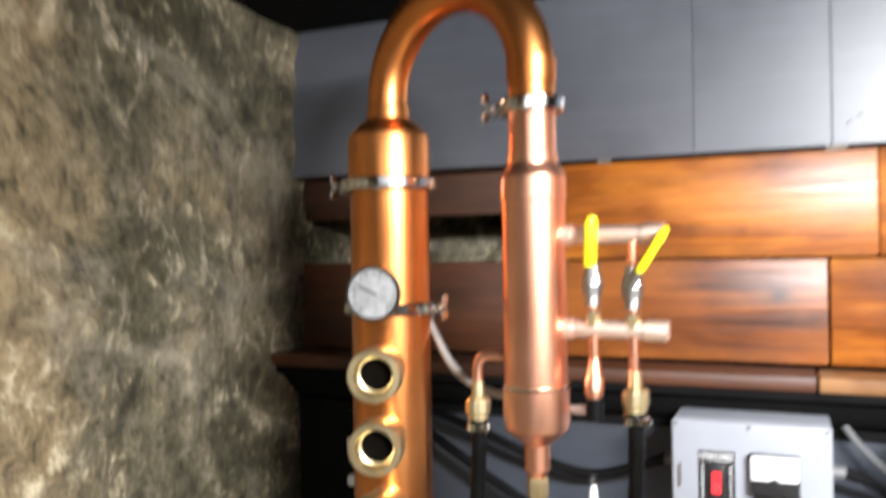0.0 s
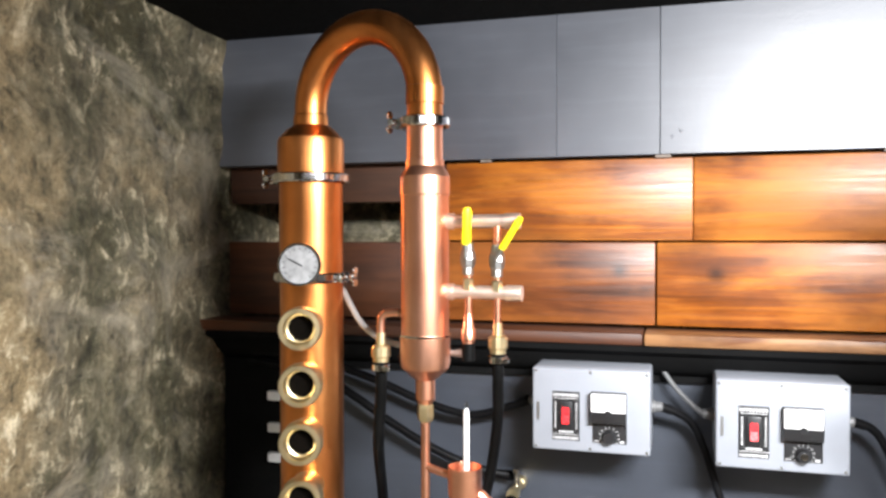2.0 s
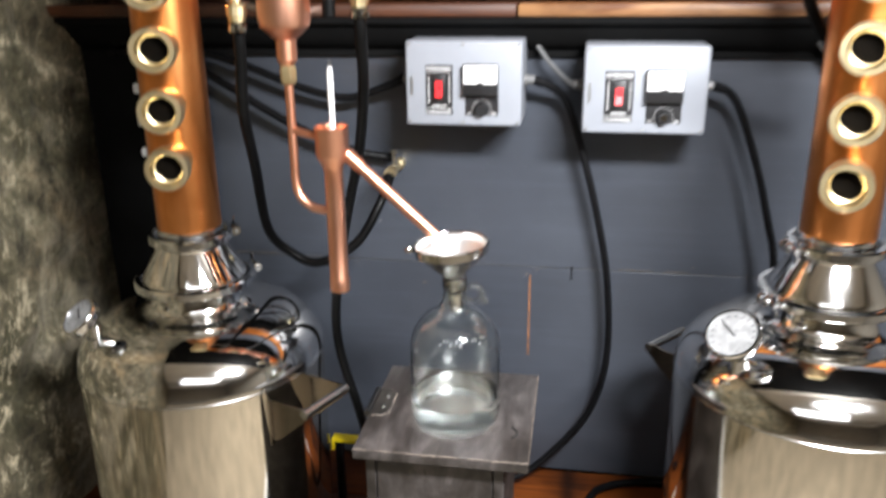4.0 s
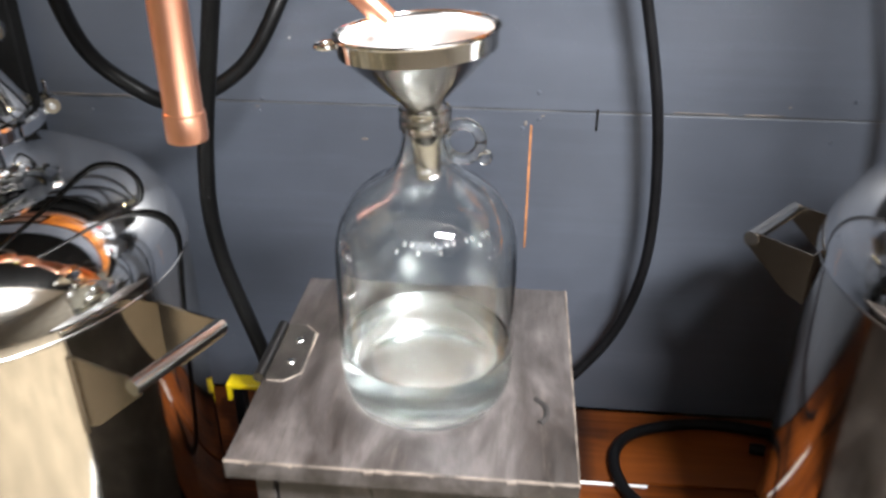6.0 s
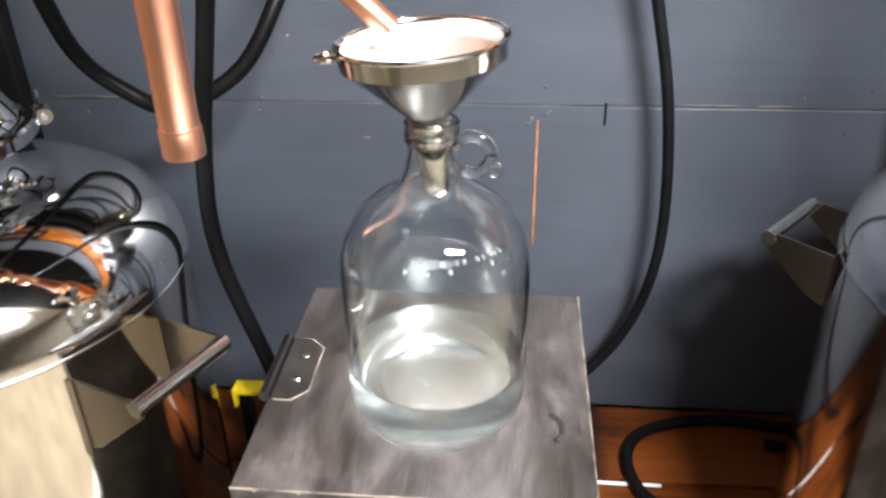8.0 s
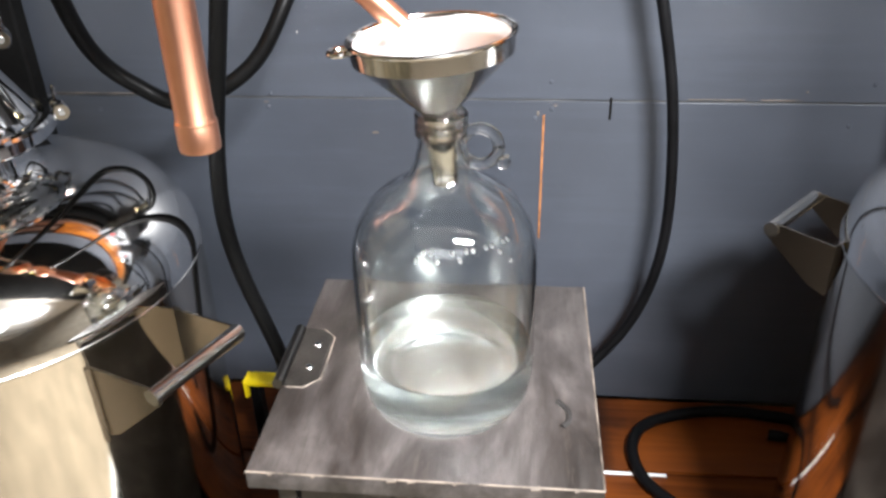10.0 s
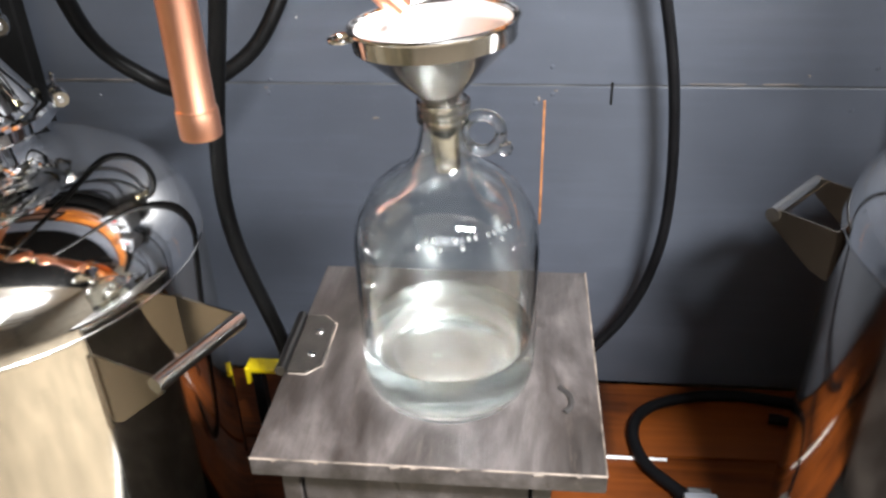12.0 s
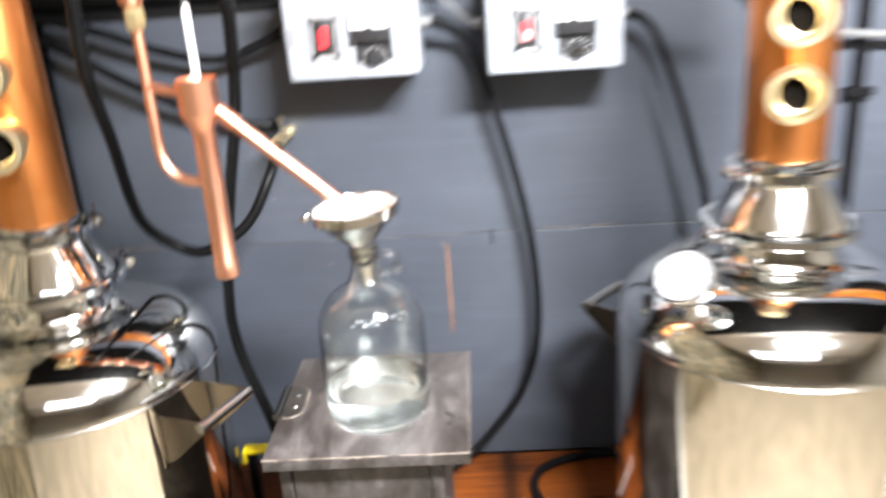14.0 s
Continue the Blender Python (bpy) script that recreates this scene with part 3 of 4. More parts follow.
def boiler(still, ax, ay, az_handles, az_dial, dial_r, dz, hz, reach, drop, flanged):
    R = 0.209
    z0 = FLOOR
    prof = [(0, z0 + 0.004), (R - 0.03, z0 + 0.004), (R - 0.012, z0 + 0.008), (R - 0.002, z0 + 0.022), (R, z0 + 0.04), (R, 0.888 + dz)]
    body = part("boiler", lathe(prof, Matrix.Translation((ax, ay, 0)), 96), M["hull"], still, "brushed stainless steel boiler shell")
    prof = [prof[-1]]
    for k in range(1, 21):
        a = radians(90 * k / 20)
        prof.append((R - 0.112 * (1 - math.cos(a)), 0.888 + dz + 0.090 * math.sin(a)))
    prof += [(r, z + dz) for r, z in ((0.089, 0.9805), (0.081, 0.985), (0.076, 0.992), (0.0745, 1.0), (0.0745, 1.022))]
    part("dome", lathe(prof, Matrix.Translation((ax, ay, 0)), 96), M["mirror"], still, "mirror polished steel boiler dome with a neck")
    part("weld_bead", lathe(closed([(R - 0.0005, 0.8845), (R + 0.0008, 0.886), (R + 0.0008, 0.888), (R - 0.0005, 0.8895)]), Matrix.Translation((ax, ay, dz)), 96), M["steel2"], body)
    part("foot_ring", lathe(closed([(R - 0.03, z0), (R - 0.012, z0), (R - 0.008, z0 + 0.012), (R - 0.03, z0 + 0.012)]), Matrix.Translation((ax, ay, 0)), 64), M["rubber"], body, "black rubber foot ring")
    for az in az_handles:
        d = Vector((math.cos(radians(az)), math.sin(radians(az)), 0))
        s = Vector((-d.y, d.x, 0))
        o = Vector((ax, ay, 0))
        up = Vector((0, 0, 1))
        for k in (-1, 1):
            bm = bmesh.new()
            loop = [o + d * (R - 0.012) + up * (hz + 0.003), o + d * (R + reach) + up * (hz + 0.007), o + d * (R + reach + 0.007) + up * (hz - 0.006), o + d * (R + 0.012) + up * (hz - drop * 0.86), o + d * (R - 0.012) + up * (hz - drop)]
            a = [bm.verts.new(q + s * (k * 0.049 - 0.0013)) for q in loop]
            b = [bm.verts.new(q + s * (k * 0.049 + 0.0013)) for q in loop]
            bm.faces.new(a)
            bm.faces.new(b[::-1])
            for i in range(5):
                j = (i + 1) % 5
                bm.faces.new((a[i], a[j], b[j], b[i]))
            bracket = part("handle_bracket", bm, M["bracket"], body, "folded steel handle bracket", False)
            if not flanged:
                continue
            # a welded flange follows the curve of the shell
            bm = bmesh.new()
            rows = []
            for i in range(5):
                t = radians(az) + k * (0.236 + 0.02 * i / 4)
                c = Vector((math.cos(t), math.sin(t), 0))
                rows.append([bm.verts.new(o + c * (R + q) + up * h) for q, h in ((0.0005, hz - drop - 0.004), (0.003, hz - drop - 0.004), (0.003, hz + 0.003), (0.0005, hz + 0.003))])
            for a, b in zip(rows, rows[1:]):
                for i in range(4):
                    j = (i + 1) % 4
                    bm.faces.new((a[i], a[j], b[j], b[i]))
            bm.faces.new(rows[0])
            bm.faces.new(rows[-1][::-1])
            part("handle_flange", bm, M["bracket"], body, "", False)
        part("handle_bar", pipe([o + d * (R + reach) + up * hz - s * 0.052, o + d * (R + reach) + up * hz + s * 0.052], 0.0075, 16, None, False), M["steel2"], body, "round brushed steel grip")
    d = Vector((math.cos(radians(az_dial)), math.sin(radians(az_dial)), 0))
    o = Vector((ax, ay, 0)) + d * 0.175
    part("dial_stem", lathe([(0.014, 0.925), (0.014, 0.962), (0.011, 0.96), (0.011, 0.985), (0, 0.985)], Matrix.Translation((o.x, o.y, dz)), 20), M["chrome"], still, "steel thermometer stem")
    dial(still, "boiler_thermometer", (o.x + d.x * 0.02, o.y + d.y * 0.02, 1.005 + dz), (d.x * 0.55, d.y * 0.55 - 0.15, 0.75), dial_r, 0.016, M["dial"], "round steel thermometer on the boiler dome")
    part("reducer", lathe([(0.0745, 1.022), (0.092, 1.023), (0.092, 1.029), (0.088, 1.031), (0.0875, 1.034), (0.0845, 1.040), (0.0565, 1.088), (0.054, 1.092), (0.054, 1.097), (0.062, 1.099), (0.062, 1.103), (0.04, 1.103)], Matrix.Translation((ax, ay, dz)), 64), M["mirror"], still, "mirror polished steel reducer")
    clamp(still, ax, ay, 1.026 + dz, 0.0915, az_handles[0] + 62)
    clamp(still, ax, ay, 1.102 + dz, 0.060, az_handles[0] + 55)


def column(still, ax, ay, face, zs, gauge, gauge_face, dz):
    """The copper column with four sight glasses that look along face, and its gauge."""
    m = Matrix.Translation((ax, ay, 0))
    col = part("column", lathe([(0.05, 1.103 + dz), (0.052, 1.104 + dz), (0.052, 1.722), (0.0545, 1.724), (0.0545, 1.784), (0.053, 1.792), (0.040, 1.806), (0.029, 1.814), (0.028, 1.83), (0.0268, 1.832)], m, 72), M["column"], still, "tall aged copper column", True, 22)
    part("column_collar", lathe(closed([(0.0515, 1.105), (0.0545, 1.105), (0.0545, 1.118), (0.0515, 1.12)]), Matrix.Translation((ax, ay, dz)), 64), M["chrome"], col, "steel ferrule at the foot of the column")
    clamp(still, ax, ay, 1.727, 0.0545, 175)
    f = Vector((math.cos(radians(face)), math.sin(radians(face)), 0))
    for z in zs:
        t = axis_to((ax, ay, z), f)
        ring = part("sight_glass", lathe(closed([(0.0255, 0.043), (0.0255, 0.083), (0.0285, 0.085), (0.0285, 0.094), (0.0305, 0.096), (0.0325, 0.1), (0.0325, 0.124), (0.0310, 0.127), (0.0245, 0.127), (0.0225, 0.124), (0.0225, 0.11), (0.0195, 0.108), (0.0195, 0.043)]), t, 40), M["brass"], still, "threaded brass sight glass ring with a dark pane")
        part("pane", lathe([(0, 0.108), (0.0205, 0.108), (0.0205, 0.104), (0, 0.104)], t, 28), M["dark"], ring, "dark glass pane")
    zg, az = gauge
    g = Vector((math.cos(radians(az)), math.sin(radians(az)), 0))
    clamp(still, ax, ay, zg - 0.024, 0.0525, az + 58, "steel band clamp holding the gauge")
    p = Vector((ax, ay, zg))
    part("gauge_stem", pipe([p + g * 0.045, p + g * 0.10], 0.007, 12, None, False), M["chrome"], still, "steel gauge stem")
    dial(still, "column_gauge", tuple(p + g * 0.118), tuple(g + Vector((0, 0, gauge_face))), 0.033, 0.014, M["dial"], "round steel dial gauge on the column")


LX, LY = -0.541, 0.966
RX, RY = 0.474, 0.945
still = thing("copper_still", (LX, LY, FLOOR), "copper column still with condenser on a polished steel boiler", "still", "stills on the platform")
boiler(still, LX, LY, (-23, 157), -134, 0.033, -0.010, 0.856, 0.069, 0.074, True)
column(still, LX, LY, -73, (1.493, 1.407, 1.319, 1.233), (1.590, -73), 0.05, -0.010)

CX, CY = -0.318, 0.885
arc = bend((LX, LY), (CX, CY), 1.838, 0.0265)
part("vapour_bend", pipe([(LX, LY, 1.815)] + arc + [(CX, CY, 1.79)], 0.0265, 32, None, False), M["column"], still, "arched copper vapour pipe")
part("coupling", lathe(closed([(0.0262, 1.826), (0.0282, 1.827), (0.0282, 1.852), (0.0262, 1.853)]), Matrix.Translation((CX, CY, 0)), 32), M["column"], still)
clamp(still, CX, CY, 1.800, 0.0275, 165, "steel pipe clamp with a long wing nut")
mc = Matrix.Translation((CX, CY, 0))
cond = part("condenser", lathe([(0.0265, 1.80), (0.0265, 1.745), (0.0285, 1.744), (0.0285, 1.735), (0.033, 1.728), (0.0368, 1.720), (0.0368, 1.694), (0.0355, 1.692), (0.0355, 1.486), (0.0372, 1.485), (0.0372, 1.448), (0.035, 1.438), (0.022, 1.426), (0.0145, 1.42), (0.0145, 1.392), (0.010, 1.385), (0.0085, 1.38)], mc, 56), M["copper"], still, "bright copper shell condenser", True, 18)
part("solder_line", lathe(closed([(0.0355, 1.4845), (0.0378, 1.4848), (0.0378, 1.4878), (0.0355, 1.488)]), mc, 48), M["chrome"], cond, "silver solder line")
nut = part("union_nut", lathe([(0.0085, 1.386), (0.0115, 1.384), (0.0125, 1.378), (0.0125, 1.366), (0.0115, 1.36), (0.008, 1.357)], mc, 6), M["brass"], still, "hexagonal brass union nut", False)
PX, PY = -0.254, 0.872
part("outlet_pipe", pipe([(CX, CY, 1.39), (CX, CY, 1.32), (CX, CY, 1.25), (CX, CY, 1.215), (CX + 0.006, CY - 0.002, 1.192), (CX + 0.024, CY - 0.005, 1.176), (CX + 0.05, CY - 0.01, 1.172), (PX, PY, 1.172)], 0.0065, 16), M["copper"], still, "bent copper outlet pipe")
part("vent_link", pipe([(CX, CY, 1.292), (CX + 0.02, CY - 0.004, 1.287), (PX - 0.015, PY + 0.003, 1.282)], 0.0058, 12), M["copper"], still, "short copper link pipe")
part("parrot_tube", lathe([(0, 1.046), (0.0135, 1.046), (0.0155, 1.048), (0.0155, 1.066), (0.0142, 1.068), (0.0138, 1.232), (0.0155, 1.242), (0.0225, 1.254), (0.0245, 1.26), (0.0245, 1.296), (0.0255, 1.299), (0.0235, 1.300), (0.0225, 1.296), (0.0225, 1.26), (0, 1.25)], Matrix.Translation((PX, PY, 0)), 40), M["copper"], still, "copper parrot tube with a wide cup")
part("foot_cap", lathe(closed([(0.0135, 1.0455), (0.0152, 1.046), (0.0152, 1.0675), (0.0138, 1.069)]), Matrix.Translation((PX, PY, 0)), 32), M["copper"], still)
a, b = Vector((PX + 0.012, PY, 1.268)), Vector((-0.098, 0.868, 1.138))
spout = part("spout", pipe([a, a.lerp(b, 0.5), b], 0.0082, 18, None, False), M["copper"], still, "straight slanting copper spout")
part("spout_collar", pipe([a.lerp(b, 0.06), a.lerp(b, 0.2)], 0.0098, 18, None, False), M["copper"], spout)

for z, x1 in ((1.654, -0.176), (1.551, -0.173)):
    bm = pipe([(CX + 0.03, CY, z), (x1, CY - 0.004, z)], 0.0098, 18, None, False)
    man = part("manifold_pipe", bm, M["highlight_copper"], still, "horizontal copper water pipe")
    part("end_cap", pipe([(x1 - 0.022, CY - 0.0035, z), (x1 + 0.001, CY - 0.004, z)], 0.0112, 18, None, False), M["highlight_copper"], man)
    part("saddle", pipe([(CX + 0.034, CY, z), (CX + 0.044, CY, z)], 0.0118, 18, None, False), M["highlight_copper"], man)


def valve(x, top, z, lean, outlet_z, fit_mat, fit_r):
    part("riser", pipe([(x, CY - 0.004, outlet_z), (x, CY - 0.004, top)], 0.0055, 12, None, False), M["copper"], still, "thin copper riser pipe")
    mm = Matrix.Translation((x, CY - 0.006, z))
    body = part("valve", lathe([(0.006, -0.024), (0.0085, -0.022), (0.0085, -0.012), (0.0105, -0.01), (0.012, 0.0), (0.0105, 0.01), (0.0085, 0.012), (0.0085, 0.022), (0.006, 0.024)], mm, 8), M["galv"], still, "small steel ball valve", False)
    o = Vector((x, CY - 0.02, z + 0.002))
    d = Vector((math.sin(radians(lean)), -0.12, math.cos(radians(lean)))).normalized()
    part("lever", pipe([o, o + d * 0.03], 0.004, 8, None, False), M["galv"], body, "flat steel lever")
    q = axis_to(o + d * 0.018, d)
    part("grip", lathe([(0, 0), (0.0062, 0.001), (0.0072, 0.006), (0.0068, 0.03), (0.0074, 0.046), (0.0055, 0.053), (0, 0.055)], q @ Matrix.Diagonal((1, 0.7, 1, 1)), 16), M["yellow"], body, "yellow vinyl lever grip")
    part("compression_nut", lathe([(0.0055, -0.046), (0.008, -0.044), (0.008, -0.03), (0.0055, -0.028)], mm, 6), M["brass"], body, "", False)


valve(-0.251, 1.63, 1.600, 4, 1.49, M["copper"], 0.008)
valve(-0.208, 1.648, 1.597, 33, 1.485, M["brass"], 0.01)
part("hose_tail", lathe([(0, 1.522), (0.006, 1.52), (0.0085, 1.50), (0.0105, 1.497), (0.0105, 1.482), (0.0085, 1.48), (0.0085, 1.475), (0, 1.475)], Matrix.Translation((-0.251, CY - 0.004, 0)), 16), M["copper"], still, "copper reducing coupling")
part("hose_end", lathe([(0, 1.478), (0.0095, 1.477), (0.0095, 1.452), (0, 1.451)], Matrix.Translation((-0.251, CY - 0.004, 0)), 16), M["rubber"], still, "black rubber hose end")


def hose_nut(x, y, z, material):
    bm = lathe([(0, 0.03), (0.0065, 0.03), (0.0075, 0.012), (0.0125, 0.010), (0.0145, 0.007), (0.0145, -0.006), (0.012, -0.008), (0.012, -0.014), (0, -0.014)], Matrix.Translation((x, y, z)), 12)
    part("hose_nut", bm, material, still, "ribbed brass hose nut", False)
    bm = lathe(closed([(0.0115, -0.018), (0.0135, -0.018), (0.0135, -0.027), (0.0115, -0.027)]), Matrix.Translation((x, y, z)), 20)
    cuboid(x + 0.008, x + 0.018, y - 0.016, y - 0.008, z - 0.026, z - 0.019, 0.001, 1, bm)
    part("hose_clip", bm, M["chrome"], still, "small steel hose clip")


hose_nut(-0.207, CY - 0.004, 1.478, M["brass"])
part("outlet_elbow", pipe([(CX - 0.03, CY, 1.518), (CX - 0.055, CY, 1.518), (CX - 0.066, CY, 1.514), (CX - 0.07, CY, 1.502), (CX - 0.07, CY, 1.465)], 0.0062, 14), M["copper"], still, "bent copper outlet elbow")
hose_nut(CX - 0.07, CY, 1.458, M["brass"])

right = thing("copper_still", (RX, RY, FLOOR), "copper column still on a polished steel boiler, hose beside it", "still", "stills on the platform")
boiler(right, RX, RY, (140, -40), -142, 0.039, 0.028, 0.882, 0.058, 0.054, False)
column(right, RX, RY, -107, (1.503, 1.416, 1.329, 1.243), (1.605, -97), 0.30, 0.028)

# ---- control boxes ----
def control_box(x0, z0, w, h, knob_mat):
    y0 = 1.205
    box = thing("control_box", (x0 + w / 2, WALL, z0), "light grey plastic control box with red switch on the wall", "control box", "power control boxes")
    part("housing", cuboid(x0, x0 + w, y0 + 0.012, WALL - 0.001, z0, z0 + h, 0.005, 3), M["box"], box)
    lid = part("lid", cuboid(x0, x0 + w, y0, y0 + 0.0105, z0, z0 + h, 0.004, 3), M["box"], box, "screwed grey plastic lid")
    for fx in (0.03, 0.5, 0.97):
        for z in (z0 + 0.006, z0 + h - 0.006):
            part("screw", lathe([(0, 0.0008), (0.0024, 0.0006), (0.003, 0), (0.003, -0.002), (0, -0.002)], axis_to((x0 + fx * w, y0, z), (0, -1, 0)), 12), M["galv"], lid)
    part("latch_slot", cuboid(x0 + 0.008, x0 + 0.013, y0 - 0.0006, y0 + 0.003, z0 + h * 0.36, z0 + h * 0.58), M["galv"], lid)
    sx, sz, sw, sh = x0 + 0.037, z0 + 0.020, 0.049, 0.088
    plate = part("switch_plate", cuboid(sx, sx + sw, y0 - 0.002, y0 + 0.002, sz, sz + sh, 0.0008, 1), M["plate"], box, "black switch plate with white print")
    bm = bmesh.new()
    for a, b, c, d in ((0.02, 0.98, 0.90, 0.965), (0.06, 0.94, 0.855, 0.87), (0.02, 0.98, 0.02, 0.075), (0.02, 0.98, 0.115, 0.13), (0.24, 0.76, 0.155, 0.195), (0.09, 0.14, 0.24, 0.8), (0.86, 0.91, 0.24, 0.8)):
        n = 9 if d - c > 0.05 and b - a > 0.5 else (12 if d - c > 0.3 else 1)
        for k in range(n):
            if b - a > 0.5 and n > 1:
                u0, u1, w0, w1 = a + (b - a) * k / n, a + (b - a) * (k + 0.72) / n, c, d
            elif n > 1:
                u0, u1, w0, w1 = a, b, c + (d - c) * k / n, c + (d - c) * (k + 0.7) / n
            else:
                u0, u1, w0, w1 = a, b, c, d
            cuboid(sx + u0 * sw, sx + u1 * sw, y0 - 0.0025, y0 - 0.0015, sz + w0 * sh, sz + w1 * sh, into=bm)
    part("print", bm, M["print"], plate)
    part("switch_frame", cuboid(sx + sw * 0.26, sx + sw * 0.74, y0 - 0.006, y0, sz + sh * 0.23, sz + sh * 0.81, 0.0015, 2), M["plate"], plate)
    bm = bmesh.new()
    cx, cz, hw, hh = sx + sw / 2, sz + sh * 0.52, sw * 0.125, sh * 0.165
    prof = [(-hh, -0.006), (-hh, -0.012), (0.0, -0.008), (hh, -0.0065), (hh, -0.004)]
    e = [[bm.verts.new((x, y0 + b, cz + a)) for a, b in prof] for x in (cx - hw, cx + hw)]
    for i in range(len(prof)):
        j = (i + 1) % len(prof)
        bm.faces.new((e[0][i], e[0][j], e[1][j], e[1][i]))
    bm.faces.new(e[0])
    bm.faces.new(e[1][::-1])
    part("rocker", bm, M["red"], plate, "red rocker switch", False)
    mx, mw = x0 + 0.106, 0.063
    meter = part("meter", cuboid(mx, mx + mw, y0 - 0.016, y0, z0 + 0.056, z0 + 0.111, 0.002, 2), M["plate"], box, "analogue panel meter with a white face")
    part("meter_face", cuboid(mx + 0.0015, mx + mw - 0.0015, y0 - 0.0168, y0 - 0.014, z0 + 0.077, z0 + 0.1095, 0.0006, 1), M["white"], meter)
    part("meter_boss", lathe([(0, 0.0012), (0.006, 0.001), (0.007, 0), (0.007, -0.002), (0, -0.002)], axis_to((mx + mw / 2, y0 - 0.0165, z0 + 0.074), (0, -1, 0)), 18), M["plate"], meter)
    dialp = part("dial_plate", cuboid(mx + 0.003, mx + mw, y0 - 0.002, y0, z0 + 0.019, z0 + 0.0555, 0.0006, 1), M["plate"], box, "black dial plate with white marks")
    kx, kz = mx + mw / 2 + 0.0015, z0 + 0.031
    bm = bmesh.new()
    for k in range(11):
        a = radians(-125 + 25 * k)
        bmesh.ops.create_cube(bm, size=1, matrix=pose(kx, y0 - 0.0024, kz, 0, math.degrees(a), 0) @ Matrix.LocRotScale((0, 0, 0.0165), None, (0.0014, 0.0008, 0.0036)))
    cuboid(mx + 0.006, mx + 0.014, y0 - 0.0026, y0 - 0.0018, z0 + 0.0215, z0 + 0.0235, into=bm)
    cuboid(mx + 0.051, mx + 0.059, y0 - 0.0026, y0 - 0.0018, z0 + 0.0205, z0 + 0.025, into=bm)
    part("marks", bm, M["print"], dialp)
    part("knob", lathe([(0.0118, 0.0), (0.0112, 0.012), (0.0098, 0.014), (0, 0.014)], axis_to((kx, y0 - 0.002, kz), (0, -1, 0)), 24), M["plate"], dialp, "round black knob")
    if knob_mat:
        part("knob_cap", lathe([(0.0062, 0.0138), (0.006, 0.0155), (0, 0.016)], axis_to((kx, y0 - 0.002, kz), (0, -1, 0)), 20), knob_mat, dialp, "shiny metal knob cap")
    for s, xx in ((-1, x0), (1, x0 + w)):
        part("cable_gland", lathe([(0.012, 0), (0.012, 0.006), (0.0095, 0.007), (0.0095, 0.016), (0.007, 0.02), (0, 0.02)], axis_to((xx, y0 + 0.07, z0 + h * 0.5), (s, 0, 0)), 10), M["greycord"], box, "grey plastic cable gland", False)
    return box


control_box(-0.2145, 1.2425, 0.2095, 0.150, None)
control_box(0.1035, 1.2345, 0.2105, 0.151, M["chrome"])


# ---- hoses and cords ----
def run(name, pts, r, material, label, category="hose"):
    """A hose or cord with a moulded sleeve at each end."""
    ob = thing(name, pts[-1], label, category)
    part("tube" if category == "hose" else "cable", pipe(pts, r, 14), material, ob)
    line = smooth_line(pts)
    for a, b in ((line[0], line[1]), (line[-1], line[-2])):
        d = (b - a).normalized()
        part("sleeve", pipe([a - d * 0.001, a + d * 0.018], r * 1.18, 14, None, False), material, ob)
    return ob


run("water_hose", [(-0.388, 0.885, 1.448), (-0.39, 0.89, 1.40), (-0.402, 0.91, 1.31), (-0.43, 1.0, 1.21), (-0.462, 1.11, 1.06), (-0.43, 1.145, 1.0), (-0.379, 1.15, 0.983), (-0.31, 1.17, 1.02), (-0.27, 1.2, 1.09), (-0.262, 1.25, 1.13)], 0.0088, M["rubber"], "black rubber water hose hanging in a loop")
tap = thing("hose_bib", (-0.262, WALL, 1.13), "small brass hose connector on the wall", "tap")
part("body", lathe([(0, 0), (0.012, 0), (0.012, 0.02), (0.008, 0.024), (0.008, 0.07), (0.012, 0.073), (0.012, 0.095), (0, 0.095)], axis_to((-0.262, WALL - 0.001, 1.135), (0, -1, 0)), 12), M["brass"], tap)
part("stem", lathe([(0.005, 0), (0.005, 0.025), (0.009, 0.027), (0.009, 0.034), (0, 0.035)], Matrix.Translation((-0.262, WALL - 0.05, 1.14)), 12), M["chrome"], tap)
run("water_hose", [(-0.207, 0.881, 1.468), (-0.208, 0.886, 1.42), (-0.218, 0.925, 1.35), (-0.247, 0.99, 1.24), (-0.292, 1.045, 1.10), (-0.318, 1.05, 0.96), (-0.319, 1.05, 0.86), (-0.292, 1.06, 0.73), (-0.255, 1.08, 0.56), (-0.18, 1.12, 0.46), (-0.08, 1.16, 0.443)], 0.0085, M["rubber"], "thick black rubber water hose running down behind the cabinet")
run("power_cord", [(0.014, 1.275, 1.317), (0.04, 1.285, 1.306), (0.073, 1.3, 1.275), (0.111, 1.3, 1.167), (0.145, 1.3, 1.04), (0.167, 1.3, 0.93), (0.178, 1.3, 0.80), (0.172, 1.3, 0.70), (0.145, 1.3, 0.61), (0.095, 1.29, 0.54), (0.02, 1.27, 0.47), (-0.06, 1.25, 0.442)], 0.0072, M["cord"], "black power cord hanging down the grey wall", "cord")
run("power_cord", [(0.085, 1.275, 1.31), (0.07, 1.29, 1.318), (0.035, 1.31, 1.35), (0.005, 1.325, 1.39), (-0.02, 1.335, 1.42)], 0.0045, M["greycord"], "grey cord from the control box up to the ledge", "cord")
